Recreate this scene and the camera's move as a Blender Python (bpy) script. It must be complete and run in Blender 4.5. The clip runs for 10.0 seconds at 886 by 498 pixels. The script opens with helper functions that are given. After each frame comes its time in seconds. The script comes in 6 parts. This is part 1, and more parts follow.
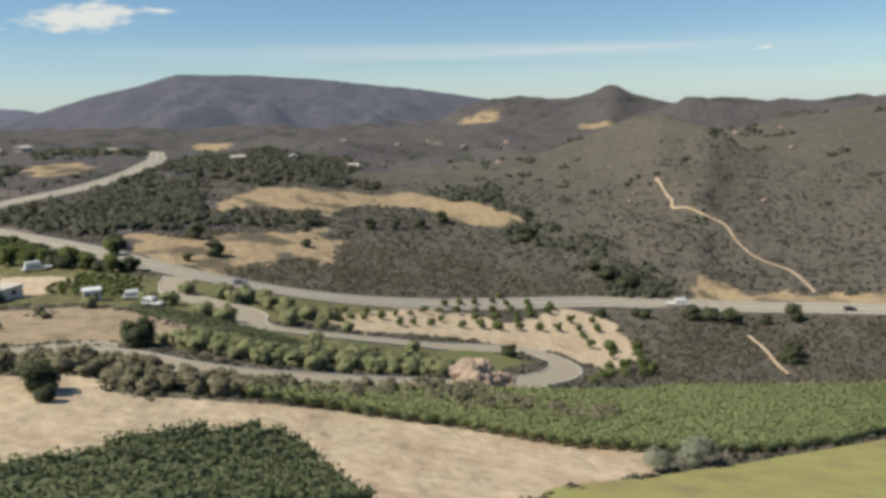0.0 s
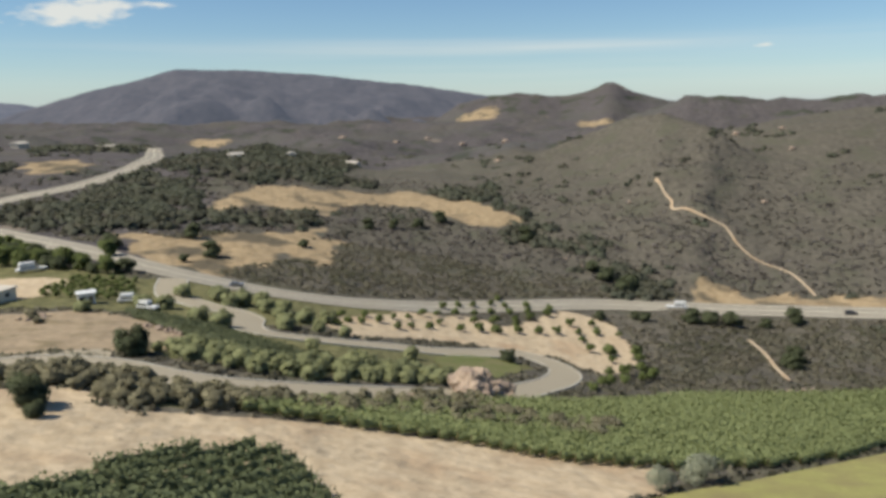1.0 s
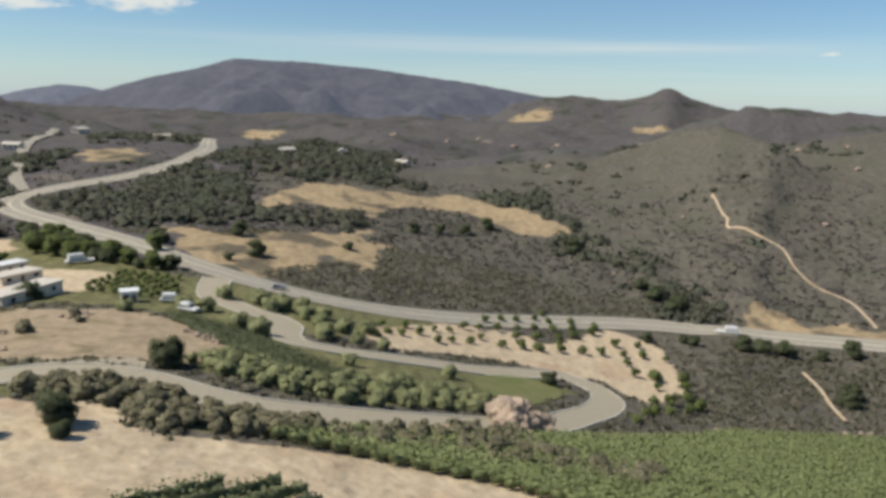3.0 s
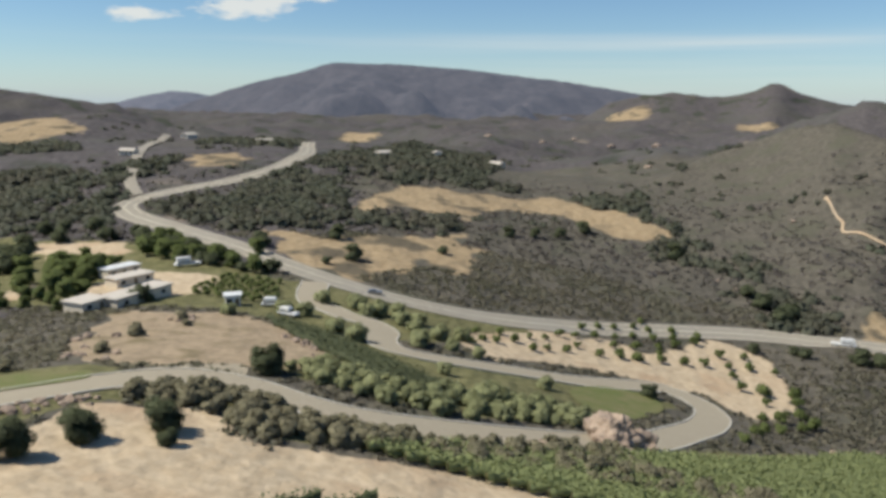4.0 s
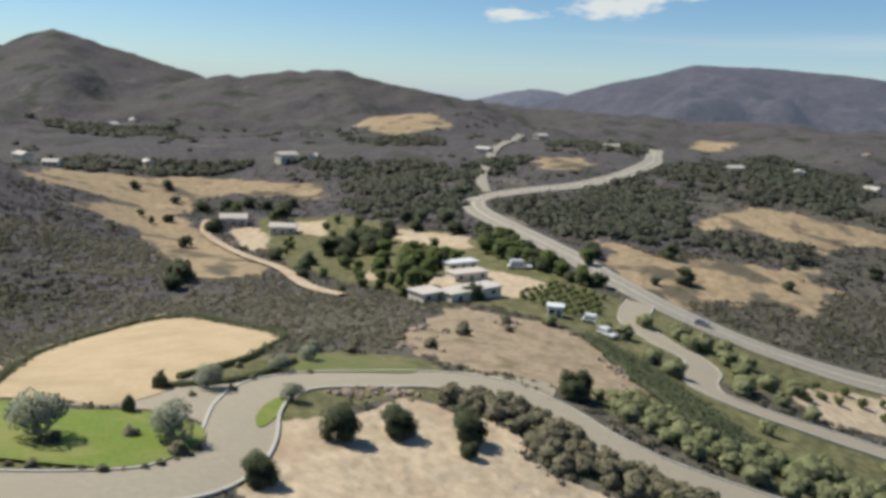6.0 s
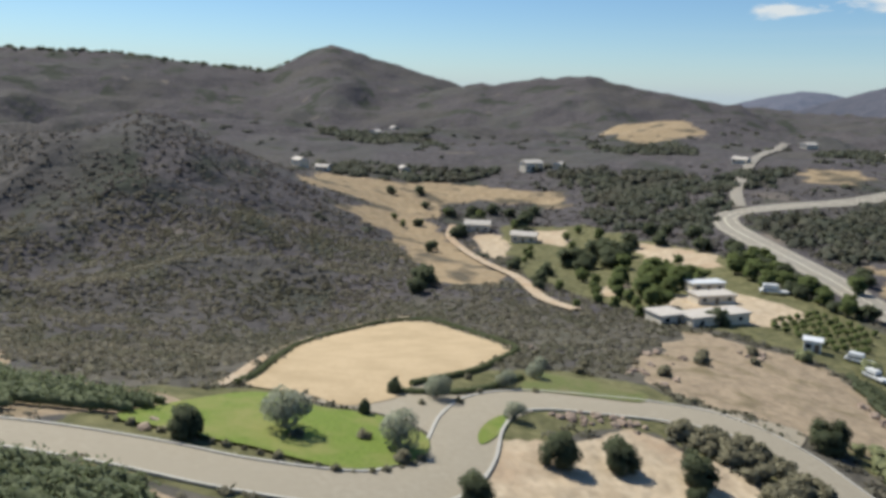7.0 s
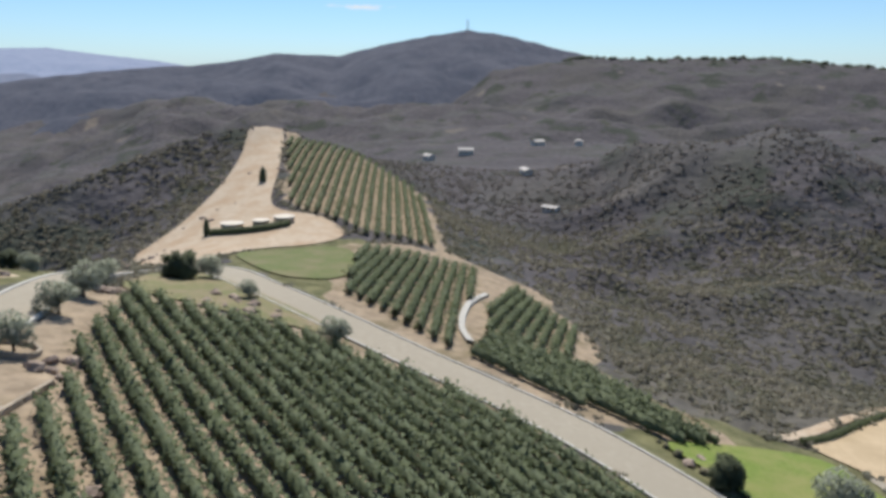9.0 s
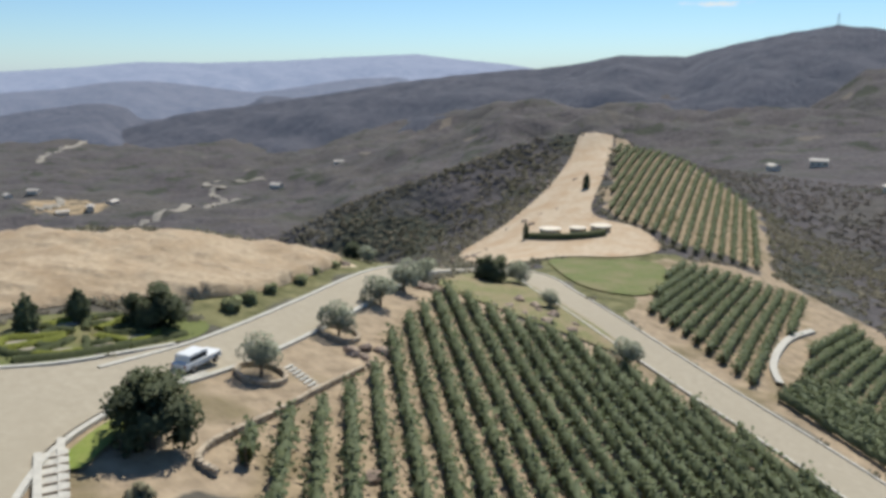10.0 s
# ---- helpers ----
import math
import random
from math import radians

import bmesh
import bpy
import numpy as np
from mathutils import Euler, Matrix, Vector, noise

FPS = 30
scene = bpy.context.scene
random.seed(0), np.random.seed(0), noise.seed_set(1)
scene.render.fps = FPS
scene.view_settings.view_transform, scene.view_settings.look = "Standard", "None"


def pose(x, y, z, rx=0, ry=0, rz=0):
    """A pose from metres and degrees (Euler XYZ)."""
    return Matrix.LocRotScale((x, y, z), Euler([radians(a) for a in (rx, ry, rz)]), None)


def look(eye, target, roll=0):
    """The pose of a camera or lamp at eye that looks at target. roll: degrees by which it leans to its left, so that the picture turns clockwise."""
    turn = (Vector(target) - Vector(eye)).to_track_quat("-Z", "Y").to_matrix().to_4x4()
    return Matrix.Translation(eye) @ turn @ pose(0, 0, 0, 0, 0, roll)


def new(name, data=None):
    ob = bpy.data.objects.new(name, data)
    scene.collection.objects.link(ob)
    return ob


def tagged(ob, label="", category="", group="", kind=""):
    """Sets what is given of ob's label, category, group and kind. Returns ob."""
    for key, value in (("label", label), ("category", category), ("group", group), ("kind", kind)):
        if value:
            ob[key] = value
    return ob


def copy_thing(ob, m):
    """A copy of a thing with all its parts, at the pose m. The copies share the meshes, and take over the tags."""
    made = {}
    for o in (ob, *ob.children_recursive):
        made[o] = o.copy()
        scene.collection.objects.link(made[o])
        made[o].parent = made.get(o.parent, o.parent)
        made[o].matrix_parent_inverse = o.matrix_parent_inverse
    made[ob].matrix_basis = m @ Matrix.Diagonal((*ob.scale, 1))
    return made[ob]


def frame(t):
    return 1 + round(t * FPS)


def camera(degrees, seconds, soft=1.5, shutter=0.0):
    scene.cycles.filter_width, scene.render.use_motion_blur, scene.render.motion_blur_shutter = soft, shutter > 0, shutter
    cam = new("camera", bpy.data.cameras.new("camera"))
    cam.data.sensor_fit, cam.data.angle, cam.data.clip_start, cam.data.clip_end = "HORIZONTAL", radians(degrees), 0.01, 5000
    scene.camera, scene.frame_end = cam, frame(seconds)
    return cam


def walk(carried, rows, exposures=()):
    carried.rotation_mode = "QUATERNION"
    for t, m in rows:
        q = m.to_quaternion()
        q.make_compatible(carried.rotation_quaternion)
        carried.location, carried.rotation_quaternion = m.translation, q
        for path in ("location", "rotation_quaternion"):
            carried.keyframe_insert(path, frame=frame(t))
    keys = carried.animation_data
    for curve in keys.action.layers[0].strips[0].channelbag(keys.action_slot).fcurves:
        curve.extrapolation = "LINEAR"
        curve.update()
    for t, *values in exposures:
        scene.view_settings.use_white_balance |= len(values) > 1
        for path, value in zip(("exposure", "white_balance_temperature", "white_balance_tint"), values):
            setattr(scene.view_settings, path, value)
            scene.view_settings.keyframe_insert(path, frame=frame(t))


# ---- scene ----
from mathutils import geometry

cam = camera(60.7, 10.0, soft=3.7)


def cam_row(x, y, z, yaw, pitch, roll):
    a, b = radians(yaw), radians(pitch)
    ahead = Vector((-math.sin(a) * math.cos(b), math.cos(a) * math.cos(b), math.sin(b)))
    eye = Vector((x, y, z))
    return look(eye, eye + 100 * ahead, roll)


walk(cam, [
    (0.0, cam_row(-0.00, -0.00, 0.00, 0.00, -10.27, -1.16)),
    (0.5, cam_row(-0.01, 1.14, 1.07, 0.23, -10.42, -0.96)),
    (1.0, cam_row(-0.22, 2.66, 1.74, -0.15, -10.57, -0.84)),
    (1.5, cam_row(-0.98, 4.24, 2.44, -0.89, -10.66, -0.86)),
    (2.0, cam_row(-1.61, 5.65, 3.08, -0.73, -10.64, -0.93)),
    (3.5, cam_row(0.43, 9.66, 6.58, 6.99, -10.99, 1.87)),
    (4.0, cam_row(-1.07, 10.76, 6.99, 10.56, -10.93, 0.49)),
    (4.5, cam_row(-1.67, 11.41, 7.78, 14.25, -10.91, 0.46)),
    (5.0, cam_row(-0.99, 11.87, 9.13, 21.31, -11.10, 2.11)),
    (6.5, cam_row(0.02, 14.11, 12.94, 44.51, -11.80, 2.22)),
    (7.0, cam_row(0.15, 15.14, 14.07, 54.64, -11.98, 1.87)),
    (7.5, cam_row(0.55, 16.38, 15.38, 65.66, -12.21, 1.73)),
    (8.0, cam_row(0.66, 17.83, 16.51, 77.52, -12.40, 1.18)),
    (8.5, cam_row(0.69, 19.63, 17.70, 88.50, -12.60, 1.34)),
    (9.0, cam_row(0.30, 20.94, 18.64, 100.90, -12.68, 0.56)),
    (9.5, cam_row(-0.12, 22.85, 19.93, 113.27, -12.81, 0.45)),
    (10.0, cam_row(-1.09, 24.42, 20.92, 125.98, -12.73, 0.10)),
], exposures=[(0.0, 0.1, 7200, 6), (4.0, 0.1, 6950, 6), (7.0, 0.08, 6600, 6), (8.5, 0.13, 6350, 8), (9.2, 0.14, 6400, 9), (10.0, 0.15, 6600, 6)])

# ---- light ----
SUN_FROM = Vector((-0.60, -0.16, 0.78)).normalized()
world = bpy.data.worlds.new("sky")
scene.world = world
world.use_nodes = True
wn, wl = world.node_tree.nodes, world.node_tree.links
wn.clear()
sky = wn.new("ShaderNodeTexSky")
sky.sky_type, sky.sun_disc = "NISHITA", False
sky.sun_elevation = math.asin(SUN_FROM.z)
sky.sun_rotation = math.atan2(SUN_FROM.x, SUN_FROM.y)
sky.air_density, sky.dust_density, sky.ozone_density, sky.altitude = 1.0, 0.0, 3.5, 400.0
w_out, w_bg = wn.new("ShaderNodeOutputWorld"), wn.new("ShaderNodeBackground")
w_bg.inputs["Strength"].default_value = 0.09
wl.new(w_bg.outputs[0], w_out.inputs[0])


def wmath(op, a, b=None, c=None):
    n = wn.new("ShaderNodeMath")
    n.operation = op
    for i, v in enumerate((a, b, c)):
        if v is None:
            continue
        if isinstance(v, (int, float)):
            n.inputs[i].default_value = v
        else:
            wl.new(v, n.inputs[i])
    return n.outputs[0]


# Clouds: a thin streak low in the north and a few small white puffs.
w_tc = wn.new("ShaderNodeTexCoord")
w_sep = wn.new("ShaderNodeSeparateXYZ")
wl.new(w_tc.outputs["Generated"], w_sep.inputs[0])
w_az = wmath("MULTIPLY", wmath("ARCTAN2", wmath("MULTIPLY", w_sep.outputs[0], -1.0), w_sep.outputs[1]), 57.3)
w_el = wmath("MULTIPLY", wmath("ARCSINE", w_sep.outputs[2]), 57.3)


def sky_noise(az_scale, el_scale, detail):
    v = wn.new("ShaderNodeCombineXYZ")
    wl.new(wmath("MULTIPLY", w_az, az_scale), v.inputs[0])
    wl.new(wmath("MULTIPLY", w_el, el_scale), v.inputs[1])
    n = wn.new("ShaderNodeTexNoise")
    n.inputs["Scale"].default_value, n.inputs["Detail"].default_value = 1.0, detail
    wl.new(v.outputs[0], n.inputs["Vector"])
    return n.outputs["Fac"]


def spot(az, el, wide, high):
    """A soft round mask, 1 in the middle."""
    a = wmath("POWER", wmath("DIVIDE", wmath("SUBTRACT", w_az, az), wide), 2.0)
    b = wmath("POWER", wmath("DIVIDE", wmath("SUBTRACT", w_el, el), high), 2.0)
    return wmath("POWER", 2.718, wmath("MULTIPLY", wmath("ADD", a, b), -1.0))


puff_grain, streak_grain = sky_noise(0.8, 2.2, 6.0), sky_noise(0.05, 1.6, 4.0)
puffs = 0.0
for az, el, wide, high in ((25.8, 6.35, 2.8, 0.9), (23.0, 6.95, 2.2, 0.9), (31.2, 5.75, 1.5, 0.5), (33.0, 5.8, 1.1, 0.5), (19.5, 7.2, 1.2, 0.18), (-23.0, 3.9, 0.9, 0.18), (94.0, 7.0, 1.6, 0.6), (57.5, 7.2, 0.9, 0.15), (107.0, 5.0, 2.5, 0.25), (90.0, 6.5, 3.0, 0.2)):
    puffs = wmath("ADD", spot(az, el, wide, high), puffs)
puff_mask = wmath("MULTIPLY", wmath("SUBTRACT", wmath("ADD", puffs, wmath("MULTIPLY", puff_grain, 1.8)), 1.35), 1.5)
puff_mask = wmath("MINIMUM", wmath("MAXIMUM", puff_mask, 0.0), 0.85)
streak = wmath("ADD", spot(-4.0, 4.3, 26.0, 0.55), wmath("MULTIPLY", spot(-10.0, 2.2, 40.0, 1.6), 0.45))
streak_mask = wmath("MULTIPLY", wmath("MULTIPLY", streak, wmath("SUBTRACT", wmath("MULTIPLY", streak_grain, 2.0), 0.35)), 0.42)
cloud = wmath("MINIMUM", wmath("MAXIMUM", wmath("ADD", puff_mask, streak_mask), 0.0), 0.9)
w_mix = wn.new("ShaderNodeMix")
w_mix.data_type = "RGBA"
wl.new(cloud, w_mix.inputs[0])
w_mix.inputs[7].default_value = (8.2, 8.4, 8.6, 1)
haze_mix = wn.new("ShaderNodeMix")
haze_mix.data_type = "RGBA"
wl.new(wmath("MULTIPLY", wmath("POWER", 2.718, wmath("MULTIPLY", wmath("MAXIMUM", w_el, 0.0), -0.6)), 0.75), haze_mix.inputs[0])
sky_tint = wn.new("ShaderNodeMix")
sky_tint.data_type, sky_tint.blend_type = "RGBA", "MULTIPLY"
sky_tint.inputs[0].default_value = 1.0
sky_tint.inputs[7].default_value = (0.82, 0.98, 1.15, 1)
wl.new(sky.outputs[0], sky_tint.inputs[6])
wl.new(sky_tint.outputs[2], haze_mix.inputs[6])
haze_mix.inputs[7].default_value = (4.5, 5.5, 6.9, 1)
wl.new(haze_mix.outputs[2], w_mix.inputs[6])
wl.new(w_mix.outputs[2], w_bg.inputs["Color"])

sun_data = bpy.data.lights.new("sun", "SUN")
sun_data.energy, sun_data.angle, sun_data.color = 5.0, radians(0.6), (1.0, 0.96, 0.91)
sun = new("sun", sun_data)
sun.matrix_world = look(SUN_FROM * 500, (0, 0, 0))


# ---- materials ----
def material(name, dark, light, size=1.0, rough=0.9, bump=0.3, wide=None, wide_size=12.0, island=False, metal=0.0, detail=6.0, bump_size=None, each=False, leaf=0.0):
    """A procedural surface: grain between two colours, broad stains towards a third, fine relief."""
    m = bpy.data.materials.new(name)
    m.use_nodes = True
    n, l = m.node_tree.nodes, m.node_tree.links
    b = n["Principled BSDF"]
    b.inputs["Roughness"].default_value, b.inputs["Metallic"].default_value = rough, metal
    b.inputs["Specular IOR Level"].default_value = 0.25
    g = n.new("ShaderNodeNewGeometry")

    def noise_at(scale, det):
        t = n.new("ShaderNodeTexNoise")
        t.inputs["Scale"].default_value, t.inputs["Detail"].default_value, t.inputs["Roughness"].default_value = scale, det, 0.65
        l.new(g.outputs["Position"], t.inputs["Vector"])
        return t.outputs["Fac"]

    def blend(fac, a, c):
        x = n.new("ShaderNodeMix")
        x.data_type = "RGBA"
        l.new(fac, x.inputs[0])
        for slot, v in ((6, a), (7, c)):
            if isinstance(v, tuple):
                x.inputs[slot].default_value = (*v, 1)
            else:
                l.new(v, x.inputs[slot])
        return x.outputs[2]

    def sharpen(fac, lo, hi):
        x = n.new("ShaderNodeMapRange")
        x.inputs["From Min"].default_value, x.inputs["From Max"].default_value = lo, hi
        l.new(fac, x.inputs["Value"])
        return x.outputs[0]

    grain = noise_at(1.0 / size, detail)
    colour = blend(sharpen(grain, 0.3, 0.7), dark, light)
    if wide:
        colour = blend(sharpen(noise_at(1.0 / wide_size, 4.0), 0.42, 0.68), colour, wide)
    if island or each:
        if each:
            o = n.new("ShaderNodeObjectInfo")
            r = o.outputs["Random"]
        else:
            r = g.outputs["Random Per Island"]
        hsv = n.new("ShaderNodeHueSaturation")
        l.new(colour, hsv.inputs["Color"])
        l.new(sharpen(r, -0.9, 1.5), hsv.inputs["Value"])
        hsv.inputs["Saturation"].default_value = 1.0
        k = n.new("ShaderNodeMath")
        k.operation, k.inputs[1].default_value = "MULTIPLY_ADD", 0.44
        k.inputs[2].default_value = 0.80
        l.new(r, k.inputs[0])
        l.new(k.outputs[0], hsv.inputs["Value"])
        colour = hsv.outputs[0]
    l.new(colour, b.inputs["Base Color"])
    if leaf:
        t = n.new("ShaderNodeBsdfTranslucent")
        l.new(colour, t.inputs["Color"])
        mx = n.new("ShaderNodeMixShader")
        mx.inputs[0].default_value = leaf
        l.new(b.outputs[0], mx.inputs[1])
        l.new(t.outputs[0], mx.inputs[2])
        l.new(mx.outputs[0], n["Material Output"].inputs["Surface"])
    if bump and not leaf:
        bp = n.new("ShaderNodeBump")
        bp.inputs["Strength"].default_value, bp.inputs["Distance"].default_value = bump, (bump_size or size) * 0.4
        l.new(noise_at(1.0 / (bump_size or size), detail), bp.inputs["Height"])
        l.new(bp.outputs[0], b.inputs["Normal"])
    return m


M_ASPHALT = material("pale_asphalt", (0.305, 0.262, 0.192), (0.378, 0.328, 0.245), 0.8, 0.95, 0.1, (0.33, 0.285, 0.21), 7)
M_HIGHWAY = material("grey_asphalt", (0.245, 0.218, 0.175), (0.33, 0.295, 0.238), 1.2, 0.95, 0.1, (0.28, 0.255, 0.215), 30)
M_CONCRETE = material("concrete", (0.40, 0.375, 0.32), (0.53, 0.50, 0.43), 0.5, 0.9, 0.15)
M_SAND = material("raked_sand", (0.435, 0.325, 0.19), (0.525, 0.40, 0.25), 0.9, 1.0, 0.15, (0.40, 0.30, 0.175), 9)
M_DUST = material("pale_dirt", (0.40, 0.31, 0.21), (0.53, 0.425, 0.305), 1.6, 1.0, 0.4, (0.40, 0.28, 0.17), 9)
M_GRAVEL = material("grey_gravel", (0.24, 0.21, 0.16), (0.36, 0.32, 0.25), 0.3, 1.0, 0.4)
M_LAWN = material("lawn", (0.115, 0.165, 0.026), (0.19, 0.245, 0.045), 0.5, 0.9, 0.5, (0.23, 0.23, 0.07), 6)
M_MEADOW = material("dull_grass", (0.095, 0.115, 0.035), (0.16, 0.175, 0.058), 0.6, 0.95, 0.5, (0.19, 0.165, 0.08), 7)
M_DRYLAWN = material("dry_lawn", (0.25, 0.24, 0.08), (0.35, 0.325, 0.12), 0.8, 0.95, 0.4, (0.24, 0.20, 0.09), 7)
M_FORK = material("patchy_grass", (0.13, 0.14, 0.05), (0.22, 0.20, 0.09), 0.8, 0.95, 0.4, (0.26, 0.20, 0.12), 5)
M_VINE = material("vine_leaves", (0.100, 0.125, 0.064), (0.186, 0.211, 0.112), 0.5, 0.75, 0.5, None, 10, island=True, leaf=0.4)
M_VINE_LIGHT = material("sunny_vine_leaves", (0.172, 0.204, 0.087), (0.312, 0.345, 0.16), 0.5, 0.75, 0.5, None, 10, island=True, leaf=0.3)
M_OAK = material("oak_leaves", (0.066, 0.082, 0.044), (0.135, 0.150, 0.082), 0.6, 0.8, 0.4, None, 10, island=True, leaf=0.4)
M_OAKWOOD = material("oak_wood_leaves", (0.062, 0.070, 0.050), (0.118, 0.126, 0.088), 2.0, 0.85, 0.4, (0.10, 0.095, 0.07), 25, island=True, leaf=0.35)
M_OLIVE = material("olive_leaves", (0.21, 0.23, 0.16), (0.36, 0.375, 0.28), 0.5, 0.8, 0.4, None, 10, island=True, leaf=0.3)
M_WILLOW = material("willow_leaves", (0.20, 0.218, 0.112), (0.36, 0.375, 0.20), 0.8, 0.8, 0.4, None, 10, island=True, leaf=0.3)
M_GREEN = material("bright_leaves", (0.095, 0.125, 0.042), (0.185, 0.22, 0.08), 0.8, 0.8, 0.4, None, 10, island=True, leaf=0.4)
M_SAGE = material("sagebrush_leaves", (0.178, 0.166, 0.108), (0.30, 0.278, 0.185), 0.8, 0.9, 0.4, None, 10, island=True, leaf=0.3)
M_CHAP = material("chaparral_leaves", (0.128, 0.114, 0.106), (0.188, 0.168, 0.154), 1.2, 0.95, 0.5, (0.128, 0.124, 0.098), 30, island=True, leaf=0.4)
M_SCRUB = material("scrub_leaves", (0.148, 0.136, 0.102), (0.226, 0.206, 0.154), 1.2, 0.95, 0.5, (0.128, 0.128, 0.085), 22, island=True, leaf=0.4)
M_BARK = material("bark", (0.07, 0.05, 0.035), (0.15, 0.12, 0.09), 0.15, 0.95, 0.6)
M_ROCK = material("sandstone", (0.26, 0.19, 0.14), (0.48, 0.38, 0.29), 1.2, 0.95, 0.7, (0.20, 0.15, 0.12), 3)
M_ROCKBANK = material("crumbling_sandstone", (0.33, 0.25, 0.165), (0.48, 0.38, 0.26), 0.8, 1.0, 0.9, (0.33, 0.24, 0.15), 6)
M_WALLSTONE = material("wall_stone", (0.30, 0.24, 0.17), (0.46, 0.38, 0.28), 0.4, 0.95, 0.6, None, 3, each=True)
M_STUCCO = material("cream_stucco", (0.60, 0.53, 0.41), (0.70, 0.62, 0.50), 0.6, 0.9, 0.1)
M_WHITE = material("white_paint", (0.62, 0.62, 0.60), (0.70, 0.70, 0.68), 0.5, 0.4, 0.02)
M_ROOF = material("roof_sheet", (0.45, 0.40, 0.34), (0.58, 0.53, 0.46), 0.7, 0.8, 0.1)
M_TILE = material("clay_roof", (0.30, 0.16, 0.10), (0.42, 0.25, 0.16), 0.4, 0.9, 0.4)
M_GLASS = material("dark_glass", (0.02, 0.025, 0.03), (0.03, 0.035, 0.04), 1.0, 0.08, 0.0)
M_RUBBER = material("rubber", (0.02, 0.02, 0.02), (0.03, 0.03, 0.03), 0.2, 0.8, 0.1)
M_METAL = material("grey_metal", (0.35, 0.35, 0.36), (0.5, 0.5, 0.5), 0.3, 0.35, 0.02, metal=0.8)
M_DARKCAR = material("dark_car_paint", (0.03, 0.03, 0.035), (0.05, 0.05, 0.055), 0.5, 0.3, 0.0)
M_WOOD = material("weathered_timber", (0.13, 0.09, 0.06), (0.24, 0.18, 0.12), 0.2, 0.9, 0.4)
M_LINE = material("road_paint", (0.55, 0.50, 0.35), (0.68, 0.64, 0.50), 0.6, 0.8, 0.0)
M_HEDGE = material("clipped_hedge", (0.055, 0.066, 0.028), (0.115, 0.13, 0.055), 0.4, 0.85, 0.6, None, 5, island=True, leaf=0.4)
M_YHEDGE = material("golden_hedge", (0.12, 0.14, 0.02), (0.24, 0.25, 0.05), 0.4, 0.85, 0.6, None, 5, island=True, leaf=0.3)


def part(name, mesh, mat, parent=None, label=""):
    """Links a mesh, or a bmesh, as one object, under a thing where one is given."""
    if isinstance(mesh, bmesh.types.BMesh):
        data = bpy.data.meshes.new(name)
        mesh.to_mesh(data)
        mesh.free()
        mesh = data
    if mat and not mesh.materials:
        mesh.materials.append(mat)
    ob = new(name, mesh)
    if parent:
        ob.parent = parent
    if label:
        ob["label"] = label
    return ob


def facing(verts, faces, normals):
    """The same quads, each wound so that it faces along its normals."""
    a, b = verts[faces[:, 2]] - verts[faces[:, 0]], verts[faces[:, 3]] - verts[faces[:, 1]]
    back = (np.cross(a, b) * normals[faces].mean(1)).sum(1) < 0
    out = faces.copy()
    out[back] = faces[back][:, ::-1]
    return out


def mesh_from(name, verts, faces, smooth=False, normals=None):
    me = bpy.data.meshes.new(name)
    verts, faces = np.asarray(verts, np.float32), np.asarray(faces, np.int32)
    if normals is not None:
        faces = facing(verts, faces, np.asarray(normals, float))
    k = faces.shape[1]
    me.vertices.add(len(verts))
    me.vertices.foreach_set("co", verts.ravel())
    me.loops.add(faces.size)
    me.loops.foreach_set("vertex_index", faces.ravel())
    me.polygons.add(len(faces))
    me.polygons.foreach_set("loop_start", np.arange(0, faces.size, k, dtype=np.int32))
    me.polygons.foreach_set("use_smooth", np.full(len(faces), smooth))
    me.update()
    me.validate()
    if normals is not None:
        q = np.asarray(normals, float)
        q = q / (np.linalg.norm(q, axis=1)[:, None] + 1e-9)
        me.polygons.foreach_set("use_smooth", np.full(len(me.polygons), True))
        me.normals_split_custom_set_from_vertices(q.tolist())
    return me


# ---- the ground ----
HOME_HILLS = [
    (-45, -40, -5.9, 45), (-95, -45, 16.3, 45), (-150, -60, 11.9, 50), (-200, -70, 17.6, 50),
    (-260, -95, 28.8, 55), (-325, -115, 36.8, 55), (-420, -140, 40.3, 80), (-35, 5, 28.2, 45),
    (-85, 5, 3.6, 45), (-140, 0, 19.4, 45), (-60, 60, 12.4, 50), (-110, 60, 12.8, 45),
    (-10, 60, -6.6, 50), (-30, 110, 14.0, 50), (-90, 115, 9.7, 50), (40, 20, 26.6, 50),
    (20, -60, 52.9, 55), (-60, -95, 37.6, 45), (-40, 170, 4.4, 55), (20, 150, 2.0, 50),
    (70, 90, 14.0, 60), (-100, 180, 6.2, 60), (-170, 160, 5.7, 70),
]
VALLEY_HILLS = [
    (-480, 640, 32.0, 95), (-395, 100, 13.0, 55),
    (-230, 100, 17.6, 70), (-405, 95, 57.3, 85), (-320, 20, -9.9, 80), (-100, 260, 14.5, 90),
    (20, 250, -2.0, 90), (130, 270, -12.0, 100), (-200, 320, -0.4, 120), (-300, 230, -0.3, 100),
    (-430, 300, -6.8, 140), (-520, 120, -12.3, 130), (-200, 520, 49.1, 180), (20, 500, -3.4, 150),
    (200, 460, 3.3, 110), (330, 600, 70.4, 160), (330, 330, -0.1, 120), (-620, 250, 40.0, 160),
    (-480, 480, 16.0, 160), (-240, -10, 21.2, 60), (150, 120, 12.0, 90), (-100, -160, 25.8, 80),
    (-650, -20, 30.4, 150), (-400, -230, -2.3, 110),
]

